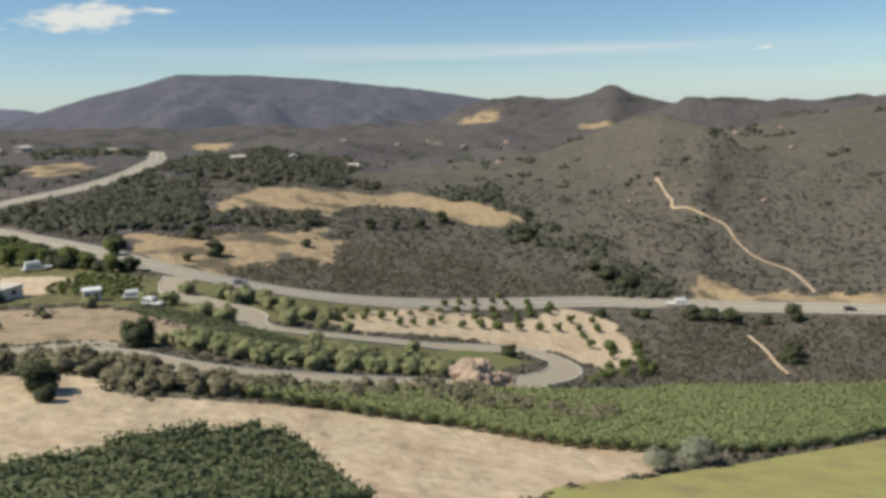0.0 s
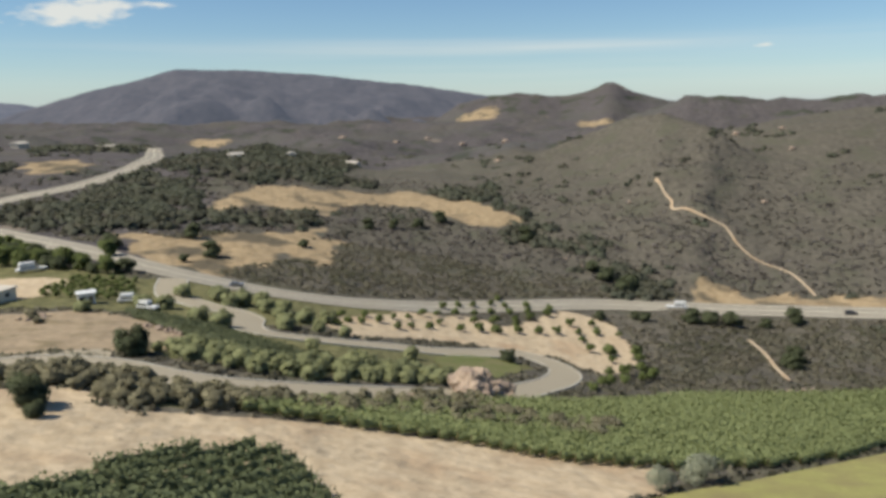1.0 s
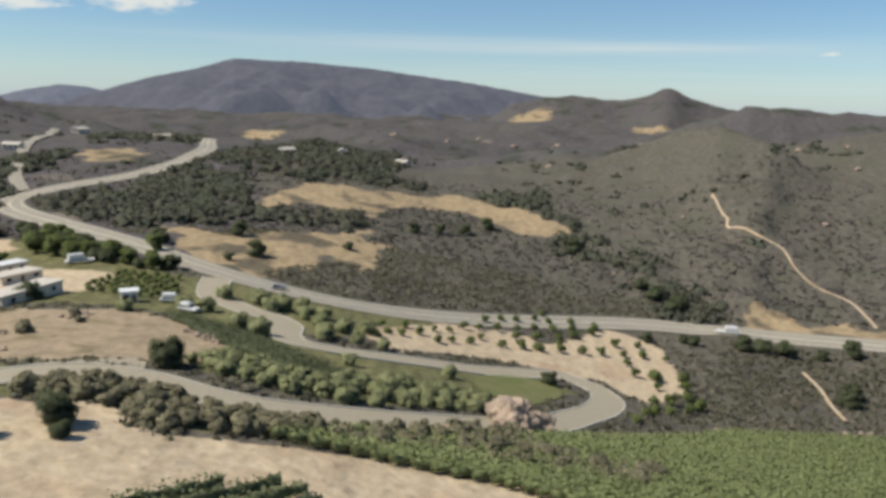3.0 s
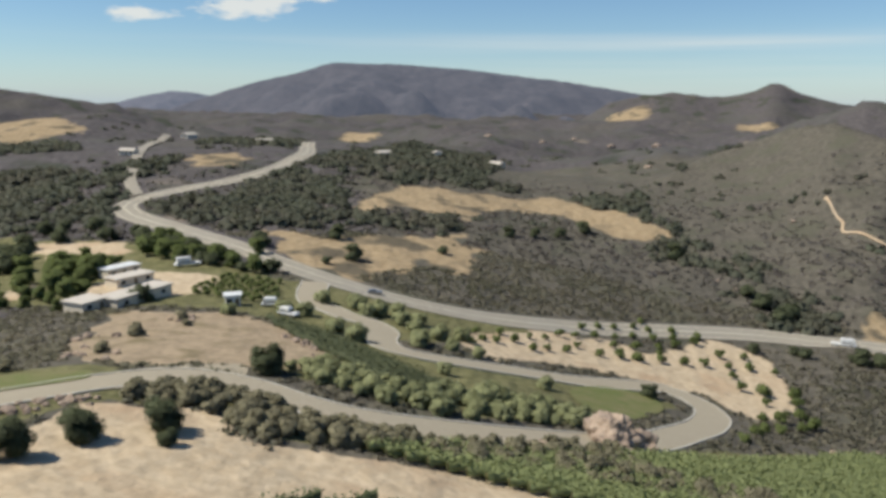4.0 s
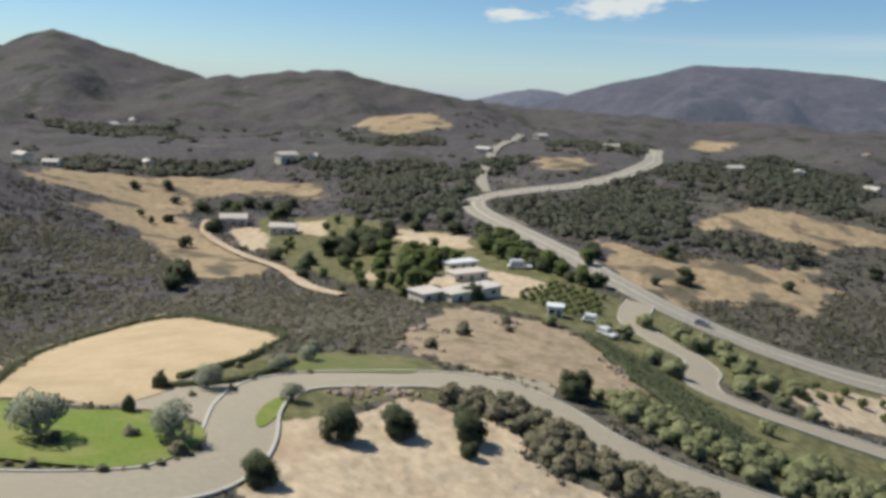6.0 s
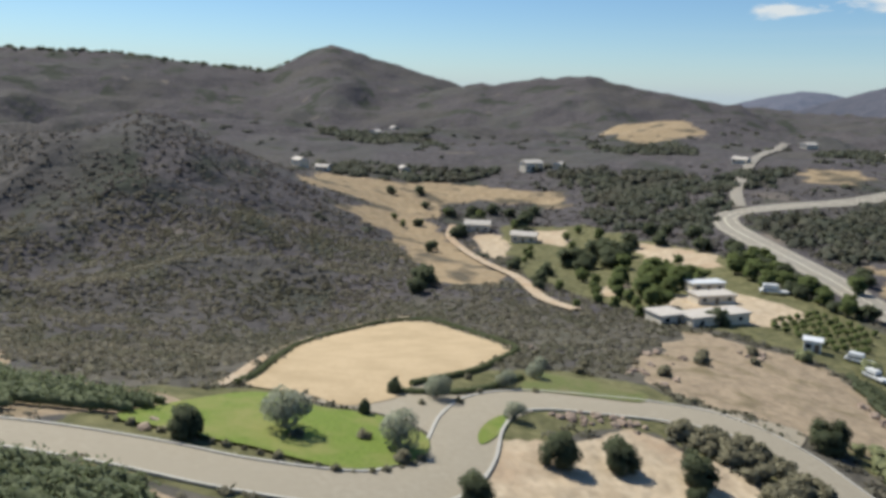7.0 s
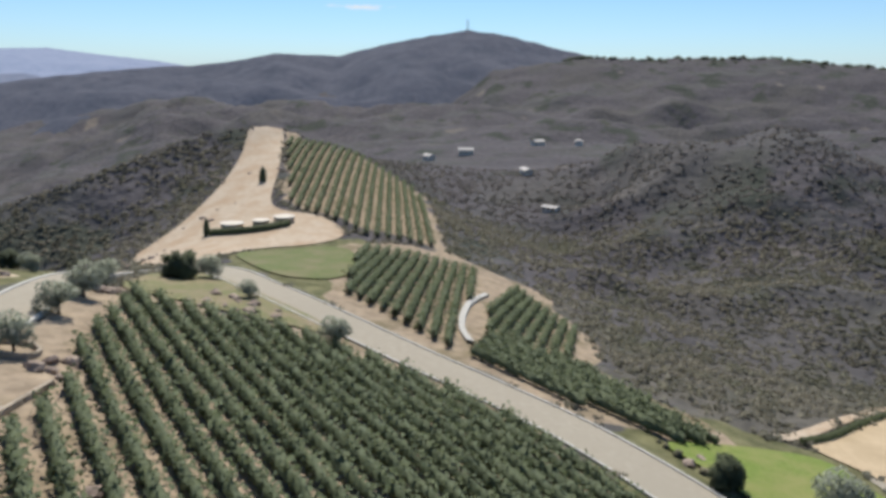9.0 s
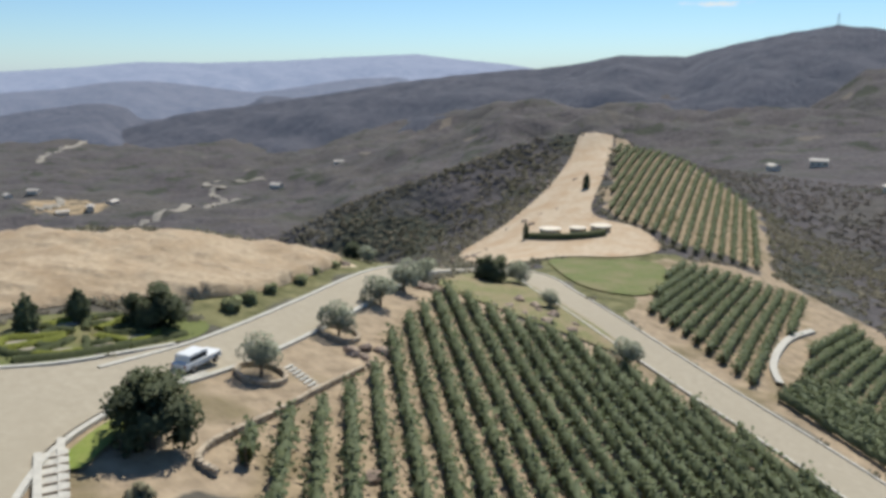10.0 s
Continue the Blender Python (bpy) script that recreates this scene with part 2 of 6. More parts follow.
# Ridges: slope, softness, then azimuth (left of north, in degrees), distance and height of the crest.
RIDGES = [
    (0.30, 8.0, [(-1.5, 1900, 14), (-4.1, 1900, 31), (-5.9, 1900, 37), (-9.1, 1900, 29), (-10.3, 1900, 35), (-11.3, 1900, 44), (-12.0, 1900, 56), (-12.5, 1900, 62), (-13.2, 1900, 54), (-14.1, 1900, 38), (-15.5, 1900, 24), (-17.9, 1900, 6)]),
    (0.26, 6.0, [(-9.9, 1100, -36), (-13.9, 1100, -13), (-15.9, 1100, -1), (-17.8, 1100, 14), (-20.9, 1100, 14), (-22.3, 1100, 8), (-26.6, 1100, 7), (-27.6, 1100, 12), (-31, 1100, 12), (-40, 1100, 22), (-60, 1100, 15), (-90, 1100, 0)]),
    (0.33, 4.0, [(-3.5, 500, -58), (-5.6, 560, -44), (-8.2, 600, -31), (-11.1, 620, -19), (-13.9, 610, -8), (-16.3, 580, -3), (-19.8, 540, -13), (-25.3, 500, -46), (-31.5, 480, -66)]),
    (0.24, 8.0, [(58.5, 1500, -10), (52.9, 1500, 26), (50.9, 1500, 27), (47.6, 1500, 40), (44.2, 1500, 48), (41.7, 1500, 32), (37.5, 1500, 14), (33.8, 1500, 2), (31.7, 1500, -18), (27.7, 1500, -45), (23.8, 1500, -68)]),
    (0.30, 5.0, [(44.0, 780, -34), (41.9, 780, -16), (37.3, 780, -10), (34.9, 780, -6), (31.6, 780, -20), (28.4, 780, -16), (25.3, 780, -27), (22.3, 780, -36)]),
    (0.26, 8.0, [(97, 1750, 40), (90.3, 1750, 69), (87.8, 1750, 65), (84.5, 1750, 66), (78.0, 1750, 67), (73.6, 1750, 54), (67.6, 1750, 41), (66.4, 1750, 58), (65.3, 1750, 77), (63.8, 1750, 95), (62.9, 1750, 101), (62.0, 1750, 95), (60.5, 1750, 82), (56.2, 1750, 47), (54.2, 1750, 30), (50.4, 1750, -5), (45.8, 1750, -40), (42.0, 1750, -80), (39.8, 1750, -108)]),
    (0.50, 4.0, [(110, 350, -8), (112.1, 340, -3), (115.0, 335, -3), (117.1, 330, -5), (120.5, 325, -12), (124.9, 315, -20), (130.2, 305, -28), (134.6, 295, -36), (138.6, 285, -43), (143, 280, -58)]),
]

# Far ranges, each its own relief behind the hills: slope, glow painted in as air haze, then azimuth, distance and
# height of the crest.
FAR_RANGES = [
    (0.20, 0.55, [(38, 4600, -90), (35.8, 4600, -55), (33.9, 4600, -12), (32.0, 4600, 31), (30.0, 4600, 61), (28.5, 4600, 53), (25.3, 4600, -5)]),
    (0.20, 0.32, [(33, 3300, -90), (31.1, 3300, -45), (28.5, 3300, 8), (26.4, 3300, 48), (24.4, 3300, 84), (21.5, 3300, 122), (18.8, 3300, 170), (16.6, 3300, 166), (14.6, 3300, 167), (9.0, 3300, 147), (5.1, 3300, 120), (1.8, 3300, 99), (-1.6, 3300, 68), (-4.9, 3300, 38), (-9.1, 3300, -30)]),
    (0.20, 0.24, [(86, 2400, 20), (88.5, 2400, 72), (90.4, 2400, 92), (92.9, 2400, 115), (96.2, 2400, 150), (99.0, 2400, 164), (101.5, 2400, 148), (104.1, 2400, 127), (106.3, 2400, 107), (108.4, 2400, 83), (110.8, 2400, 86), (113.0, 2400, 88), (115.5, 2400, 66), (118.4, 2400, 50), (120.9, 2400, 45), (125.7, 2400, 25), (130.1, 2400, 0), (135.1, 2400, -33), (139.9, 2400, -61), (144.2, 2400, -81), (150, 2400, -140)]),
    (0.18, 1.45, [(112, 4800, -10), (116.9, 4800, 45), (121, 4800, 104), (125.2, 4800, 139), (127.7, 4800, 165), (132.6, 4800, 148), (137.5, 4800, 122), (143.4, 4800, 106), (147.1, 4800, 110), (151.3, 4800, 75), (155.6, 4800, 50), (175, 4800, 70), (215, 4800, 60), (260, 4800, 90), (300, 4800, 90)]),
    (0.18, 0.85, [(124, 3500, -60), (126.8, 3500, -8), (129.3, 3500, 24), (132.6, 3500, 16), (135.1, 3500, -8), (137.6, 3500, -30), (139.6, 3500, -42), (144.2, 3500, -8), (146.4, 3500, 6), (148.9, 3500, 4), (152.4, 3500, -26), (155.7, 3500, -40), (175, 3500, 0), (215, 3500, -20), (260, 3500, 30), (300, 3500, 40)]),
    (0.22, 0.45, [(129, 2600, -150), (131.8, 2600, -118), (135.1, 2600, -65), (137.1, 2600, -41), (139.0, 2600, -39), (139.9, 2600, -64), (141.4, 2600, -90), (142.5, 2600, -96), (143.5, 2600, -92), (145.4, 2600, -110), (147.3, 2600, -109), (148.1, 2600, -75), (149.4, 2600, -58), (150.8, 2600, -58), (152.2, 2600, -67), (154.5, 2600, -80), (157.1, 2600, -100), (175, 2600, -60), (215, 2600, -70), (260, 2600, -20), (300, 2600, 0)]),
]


def bumps(x, y, size, seed):
    """Smooth rolling noise, about -1 to 1, from a few crossed waves."""
    rng = np.random.RandomState(seed)
    out = 0.0
    for n in range(7):
        a, p, q = rng.uniform(0, 6.28), rng.uniform(0, 6.28), rng.uniform(0.7, 1.5)
        out = out + np.sin((x * np.cos(a) + y * np.sin(a)) * 6.28 * q / size + p + 1.3 * np.sin((x * np.sin(a) - y * np.cos(a)) * 4.1 * q / size + q * 9))
    return out / 4.0


def crest_line(az, line):
    """Height and distance of a crest at some azimuths; it sinks fast past its two ends."""
    p = np.array(sorted(line), float)
    turn = np.mod(az - p[0, 0] + 40, 360) + p[0, 0] - 40
    top = np.interp(turn, p[:, 0], p[:, 2]) - 25 * np.clip(p[0, 0] - turn, 0, 60) - 25 * np.clip(turn - p[-1, 0], 0, 300)
    return top, np.interp(turn, p[:, 0], p[:, 1])


def height(x, y):
    """The ground's height at plan points (arrays)."""
    x, y = np.asarray(x, float), np.asarray(y, float)
    z = np.full(x.shape, -82.0)
    for cx, cy, h, s in HOME_HILLS + VALLEY_HILLS:
        z = z + h * np.exp(-((x - cx) ** 2 + (y - cy) ** 2) / (2 * s * s))
    r, az = np.hypot(x, y - 10), np.degrees(np.arctan2(-x, y - 10))
    gully = np.clip((-150 - x) / 60, 0, 1) * np.clip((y + 10) / 40, 0, 1) * np.clip((170 - y) / 60, 0, 1) * np.clip((x + 640) / 120, 0, 1)
    south = np.clip((-120 - y) / 80, 0, 1)
    z = z + np.maximum(gully, south) * (11 * (0.4 - np.abs(bumps(x, y, 150, 41))) + 1.6 * bumps(x, y, 45, 42))
    far = np.clip((r - 330) / 500, 0, 1)
    z = z + far * 30 * np.clip((r - 330) / 900, 0, 1)
    z = z + far * (9 * bumps(x, y, 420, 3) + 2.5 * bumps(x, y, 150, 4)) + np.clip((r - 550) / 500, 0, 1) * (38 * (0.5 - np.abs(bumps(x, y, 900, 33))) + 12 * (0.45 - np.abs(bumps(x, y, 380, 34))) + 3 * bumps(x, y, 130, 35))
    low = np.clip((np.mod(az, 360) - 121) / 14, 0, 1) * np.clip((305 - np.mod(az, 360)) / 30, 0, 1) * np.clip((r - 380) / 700, 0, 1)
    z = z - 95 * low + 0.45 * low * (-60 - z)
    for slope, k, line in RIDGES:
        top, dist = crest_line(az, line)
        wave = 1 + 0.13 * bumps(x, y, 0.22 * line[0][1], 11) + 0.09 * bumps(x, y, 0.09 * line[0][1], 12)
        side = top - slope * np.abs(r - dist) * wave
        z = z + k * np.log1p(np.exp(np.clip((side - z) / k, -40, 40)))
    return z + np.clip((r - 500) / 500, 0, 1) * (2.5 * bumps(x, y, 60, 21) + 1.5 * bumps(x, y, 27, 22))


def inside(x, y, poly):
    """Which plan points lie in a polygon."""
    p = np.array(poly, float)
    hit = np.zeros(np.shape(x), bool)
    for (ax, ay), (bx, by) in zip(p, np.roll(p, -1, 0)):
        cross = (ay > y) != (by > y)
        with np.errstate(divide="ignore", invalid="ignore"):
            hit ^= cross & (x < (bx - ax) * (y - ay) / (by - ay + 1e-12) + ax)
    return hit


def rounded(points, closed=False, step=2.0):
    """A smooth curve through plan points, sampled evenly."""
    p = np.array(points, float)
    n = len(p)
    out = []
    for i in range(n if closed else n - 1):
        q = [p[(i + j) % n] if closed else p[min(max(i + j, 0), n - 1)] for j in (-1, 0, 1, 2)]
        m = max(2, int(np.linalg.norm(q[2] - q[1]) / step) + 1)
        for t in np.arange(m) / m:
            out.append(0.5 * (2 * q[1] + (q[2] - q[0]) * t + (2 * q[0] - 5 * q[1] + 4 * q[2] - q[3]) * t * t + (3 * q[1] - q[0] - 3 * q[2] + q[3]) * t ** 3))
    if not closed:
        out.append(p[-1])
    return np.array(out)


DRIVE = [(-4, -30), (-14, -31), (-25, -32), (-34, -33), (-44, -34.6), (-55, -37.8), (-70, -43), (-85, -49), (-105, -57), (-122, -61), (-132, -56), (-129, -47), (-119, -36), (-108, -20), (-98, -3), (-91, 10), (-84, 21), (-75, 31), (-68, 38), (-63, 46), (-61, 53), (-63, 60), (-68, 67), (-76, 75), (-81, 83), (-81, 91), (-76, 101), (-71, 110), (-64, 117.5), (-54, 118.5), (-44, 116), (-35, 116), (-28, 118.5), (-20, 123)]
DRIVE_LOW = [(-20, 123), (-10, 130), (3, 141), (13, 152), (22, 171), (30, 189), (34, 205), (31, 217), (22, 221), (10, 212), (0, 203), (-12, 195), (-24, 186), (-33, 180), (-40, 177), (-46, 179), (-50, 187), (-52, 197), (-57, 203), (-64, 205), (-70, 209), (-77, 214), (-82, 225), (-86, 240)]
HIGHWAY = [(420, 250), (300, 276), (240, 284), (185, 291), (143, 301), (94, 306), (62, 303), (30, 288), (-4, 264), (-32, 246), (-55, 240), (-78, 244), (-103, 257), (-131, 278), (-162, 300), (-193, 321), (-216, 338), (-227, 352), (-226, 366), (-214, 386), (-200, 407), (-192, 432), (-189, 470), (-200, 535), (-228, 610), (-262, 705)]
TRAIL = [(159, 315), (160, 327), (159, 341), (151, 354), (147, 370), (146, 389), (138, 398), (128, 415), (130, 426), (128, 438), (126, 446)]
ARENA = [(-101, 52), (-112, 60), (-150, 82), (-168, 100), (-172, 113), (-168, 122), (-155, 126), (-138, 124), (-120, 119), (-113, 112), (-106, 103), (-99, 92), (-94, 78), (-88, 71), (-86, 61), (-93, 58)]
LAWN_ISLAND = [(-88, 32), (-94, 44), (-95, 52), (-89, 55), (-85, 58), (-82, 62), (-77, 65), (-72, 65), (-68, 62), (-66, 57), (-66, 51), (-69, 47), (-74, 43), (-78, 39), (-83, 35)]
LAWN_STRIP = [(-86, 92), (-93, 103), (-89, 108), (-83, 111), (-78, 114), (-75, 109), (-79, 102), (-83, 96)]
LAWN_CORNER = [(-72, 73), (-75, 77), (-76.5, 81), (-74, 80), (-70, 74), (-69, 71)]
LAWN_SLOPE = [(140, 190), (96, 143), (47, 103), (27, 88), (10, 72), (30, 50), (90, 60), (160, 120)]
LAWN_RIDGE = [(-157, -57), (-161, -48), (-170, -40), (-169, -34), (-152, -27), (-135, -26), (-129, -32), (-132, -39), (-145, -50)]
LAWN_FORK = [(-98, -47), (-116, -53), (-124, -52), (-121, -45), (-112, -32), (-103, -18), (-98, -14), (-97, -25), (-96, -38)]
RIDGE_PAD = [(-146, -67), (-163, -86), (-185, -102), (-210, -102), (-250, -108), (-285, -117), (-310, -124), (-324, -116), (-264, -92), (-211, -72), (-202, -53), (-188, -42), (-170, -45), (-160, -58)]
GRASS_FIELDS = [
    [(-470, -1000), (-560, -1060), (-542, -905), (-440, -760), (-400, -800)],
    [(-139, 318), (-117, 310), (-106, 305), (-97, 317), (-79, 335), (-68, 333), (-58, 363), (-48, 361), (-57, 333), (-44, 335), (-47, 313), (-42, 295), (-58, 294), (-68, 280), (-79, 254), (-95, 260), (-118, 276)],
    [(-131, 404), (-118, 387), (-112, 434), (-91, 461), (-82, 453), (-56, 465), (-46, 459), (-27, 485), (-12, 486), (1, 470), (19, 466), (31, 445), (47, 421), (32, 401), (18, 409), (0, 421), (-11, 436), (-35, 434), (-55, 416), (-58, 382), (-77, 397), (-92, 394), (-107, 375), (-117, 377)],
    [(-378, 183), (-461, 244), (-437, 271), (-429, 283), (-414, 312), (-341, 351), (-310, 326), (-341, 319), (-360, 308), (-372, 282), (-338, 243), (-306, 234), (-234, 205), (-199, 190), (-199, 180), (-198, 157), (-215, 162), (-267, 184), (-307, 197), (-332, 194), (-335, 181), (-362, 223), (-374, 223), (-381, 204)],
    [(-600, 690), (-458, 620), (-404, 575), (-408, 532), (-420, 516), (-470, 534), (-560, 610)],
    [(98, 300), (112, 330), (130, 322), (165, 312), (190, 312), (190, 298), (140, 308)],
    [(-260, 473), (-227, 495), (-212, 451), (-238, 436)],
    [(-400, 1250), (-320, 1220), (-325, 1150), (-390, 1160)],
    [(30, 1800), (150, 1830), (130, 1720), (60, 1700)],
    [(285, 1600), (320, 1640), (360, 1500), (290, 1400)],
    [(-900, 330), (-860, 360), (-820, 310), (-850, 290)],
]
BARE_SOIL = [
    [(-86, 122), (-102, 140), (-118, 177), (-97, 186), (-75, 180), (-53, 157), (-44, 140), (-56, 130), (-68, 126), (-75, 122)],
    [(-75, 68), (-68, 84), (-66, 98), (-56, 104), (-48, 98), (-40, 96), (-26, 103), (-12, 107), (18, 110), (34, 104), (26, 88), (8, 72), (0, 60), (-15, 45), (-30, 45), (-45, 50), (-58, 58)],
    [(-64, 33), (-30, -12), (-20, -18), (-18, -28), (-50, -36), (-70, -40), (-96, -50), (-98, -40), (-97, -10), (-84, 16)],
    [(-205, -20), (-175, -40), (-120, -25), (-100, 2), (-86, 38), (-92, 42), (-118, 24), (-150, 22), (-195, 8)],
    [(-200, -40), (-215, -72), (-262, -88), (-325, -114), (-340, -85), (-310, -45), (-205, -18)],
    [(-29, -50), (-45, -52), (-66, -50), (-90, -58), (-78, -70), (-62, -78), (-50, -86), (-25, -70)],
    [(-150, 200), (-145, 234), (-122, 236), (-110, 214), (-118, 198)],
    [(-294, 277), (-279, 293), (-251, 264), (-268, 261)],
    [(-237, 292), (-188, 289), (-169, 265), (-202, 260)],
    [(-175, 207), (-176, 223), (-159, 200), (-162, 192)],
    [(-302, 246), (-298, 264), (-253, 234), (-247, 215)],
    [(26, 262), (-8, 258), (-34, 222), (-28, 198), (2, 222), (34, 228), (46, 208), (62, 233), (68, 276), (50, 292)],
]
TILLED = [BARE_SOIL[0], BARE_SOIL[2], BARE_SOIL[3], BARE_SOIL[4], [(-96, -44), (-96, -20), (-86, 10), (-62, 33), (-52, 24), (-28, -10), (-37, -20), (-56, -24), (-70, -33)]]
LEAFY_GROUND = [
    [(-102, 40), (-97, 56), (-60, 64), (-56, 46), (-72, 26), (-86, 20)],
    [(-90, 64), (-102, 98), (-84, 121), (-64, 112), (-64, 100), (-70, 88), (-68, 72)],
    [(-95, 190), (-90, 240), (-60, 242), (-30, 246), (-6, 258), (0, 246), (-24, 224), (-34, 203), (-48, 186), (-75, 183)],
    [(-50, -40), (-58, -42), (-90, -54), (-105, -61), (-125, -65), (-138, -60), (-134, -70), (-110, -72), (-85, -62), (-60, -50), (-48, -47)],
    [(-134, -52), (-128, -40), (-112, -16), (-102, 0), (-104, 4), (-125, -18), (-150, -24), (-180, -30), (-192, -40), (-172, -46), (-156, -58)],
    [(-66, 103), (-60, 112), (-50, 113), (-40, 112), (-28, 114), (-16, 121), (-4, 132), (4, 138), (14, 130), (30, 128), (28, 118), (0, 116), (-18, 109), (-30, 104), (-42, 99), (-54, 104)],
    [(-30, 105), (12, 146), (62, 192), (150, 212), (96, 147), (47, 109), (18, 112), (-15, 108)],
    [(-60, 136), (-48, 129), (-30, 129), (-12, 138), (0, 152), (10, 170), (18, 190), (24, 205), (10, 212), (-10, 203), (-26, 194), (-40, 180), (-60, 190), (-80, 188), (-60, 160)],
    [(-313, 273), (-278, 303), (-190, 290), (-128, 250), (-119, 183), (-168, 189), (-205, 199)],
    [(-180, 200), (-160, 235), (-120, 252), (-90, 235), (-84, 205), (-100, 190), (-130, 185)],
]

grid_mid = np.array([-50.0, 50.0])
rings = np.concatenate([np.arange(2, 150, 1.25), np.arange(150, 480, 3.0), 480 * 1.0155 ** np.arange(149)])
spokes = np.radians(np.arange(720) * 0.5)
gx = grid_mid[0] + rings[:, None] * np.cos(spokes)
gy = grid_mid[1] + rings[:, None] * np.sin(spokes)
gz = height(gx, gy)
rel = np.random.RandomState(5).uniform(-1, 1, gz.shape)
gz = gz - 0.35 * np.abs(rel) * np.clip((rings[:, None] - 160) / 60, 0, 1)


def soften(a, times):
    for _ in range(times):
        a = (2 * a + np.roll(a, 1, 1) + np.roll(a, -1, 1)) / 4
        b = a.copy()
        b[1:-1] = (2 * a[1:-1] + a[2:] + a[:-2]) / 4
        a = b
    return a


def zone(polys, warp=3.0):
    m = np.zeros(gx.shape)
    wx, wy = gx + warp * bumps(gx, gy, 31, 8), gy + warp * bumps(gx, gy, 29, 9)
    for p in polys:
        m = np.maximum(m, inside(wx, wy, p))
    return soften(m.astype(float), 2)


cover = np.zeros((*gx.shape, 4), np.float32)
cover[..., 0], cover[..., 1], cover[..., 2], cover[..., 3] = zone(BARE_SOIL), zone(GRASS_FIELDS, 7.0), zone(LEAFY_GROUND), zone(TILLED)
nr, ns = gx.shape
idx = np.arange(nr * ns).reshape(nr, ns)
quads = np.stack([idx[:-1], np.roll(idx, -1, 1)[:-1], np.roll(idx, -1, 1)[1:], idx[1:]], -1).reshape(-1, 4)[:, ::-1]
ground_mesh = mesh_from("ground", np.stack([gx, gy, gz], -1).reshape(-1, 3), quads, True)
attr = ground_mesh.color_attributes.new("cover", "FLOAT_COLOR", "POINT")
attr.data.foreach_set("color", cover.ravel())
SCRUB = [
    [(-90, 20), (-100, 40), (-75, 100), (-120, 180), (-100, 260), (60, 310), (300, 280), (280, 60), (60, -20), (-20, -80), (-140, -80), (-140, -20)],
    [(-60, 250), (-150, 480), (-40, 720), (420, 720), (480, 250), (150, 300), (60, 300)],
    [(40, 120), (60, 200), (66, 290), (150, 292), (300, 270), (280, 150), (140, 205), (62, 192)],
    [(-205, 8), (-118, 24), (-92, 45), (-112, 62), (-170, 98), (-178, 128), (-110, 123), (-88, 124), (-118, 178), (-130, 184), (-170, 165), (-190, 130), (-182, 80), (-160, 40)],
    [(-95, 240), (-60, 245), (-30, 247), (40, 292), (30, 302), (-60, 262), (-20, 205), (-50, 190)],
    [(-100, 115), (-60, 108), (-20, 118), (10, 140), (40, 130), (20, 112), (-30, 100), (-66, 98)],
    [(-140, 40), (-100, 40), (-60, 50), (-60, 120), (-100, 130)],
]
scrub_zone = np.repeat(soften(zone(SCRUB, 9.0), 6)[..., None], 4, -1).astype(np.float32)
attr = ground_mesh.color_attributes.new("scrub", "FLOAT_COLOR", "POINT")
attr.data.foreach_set("color", scrub_zone.ravel())


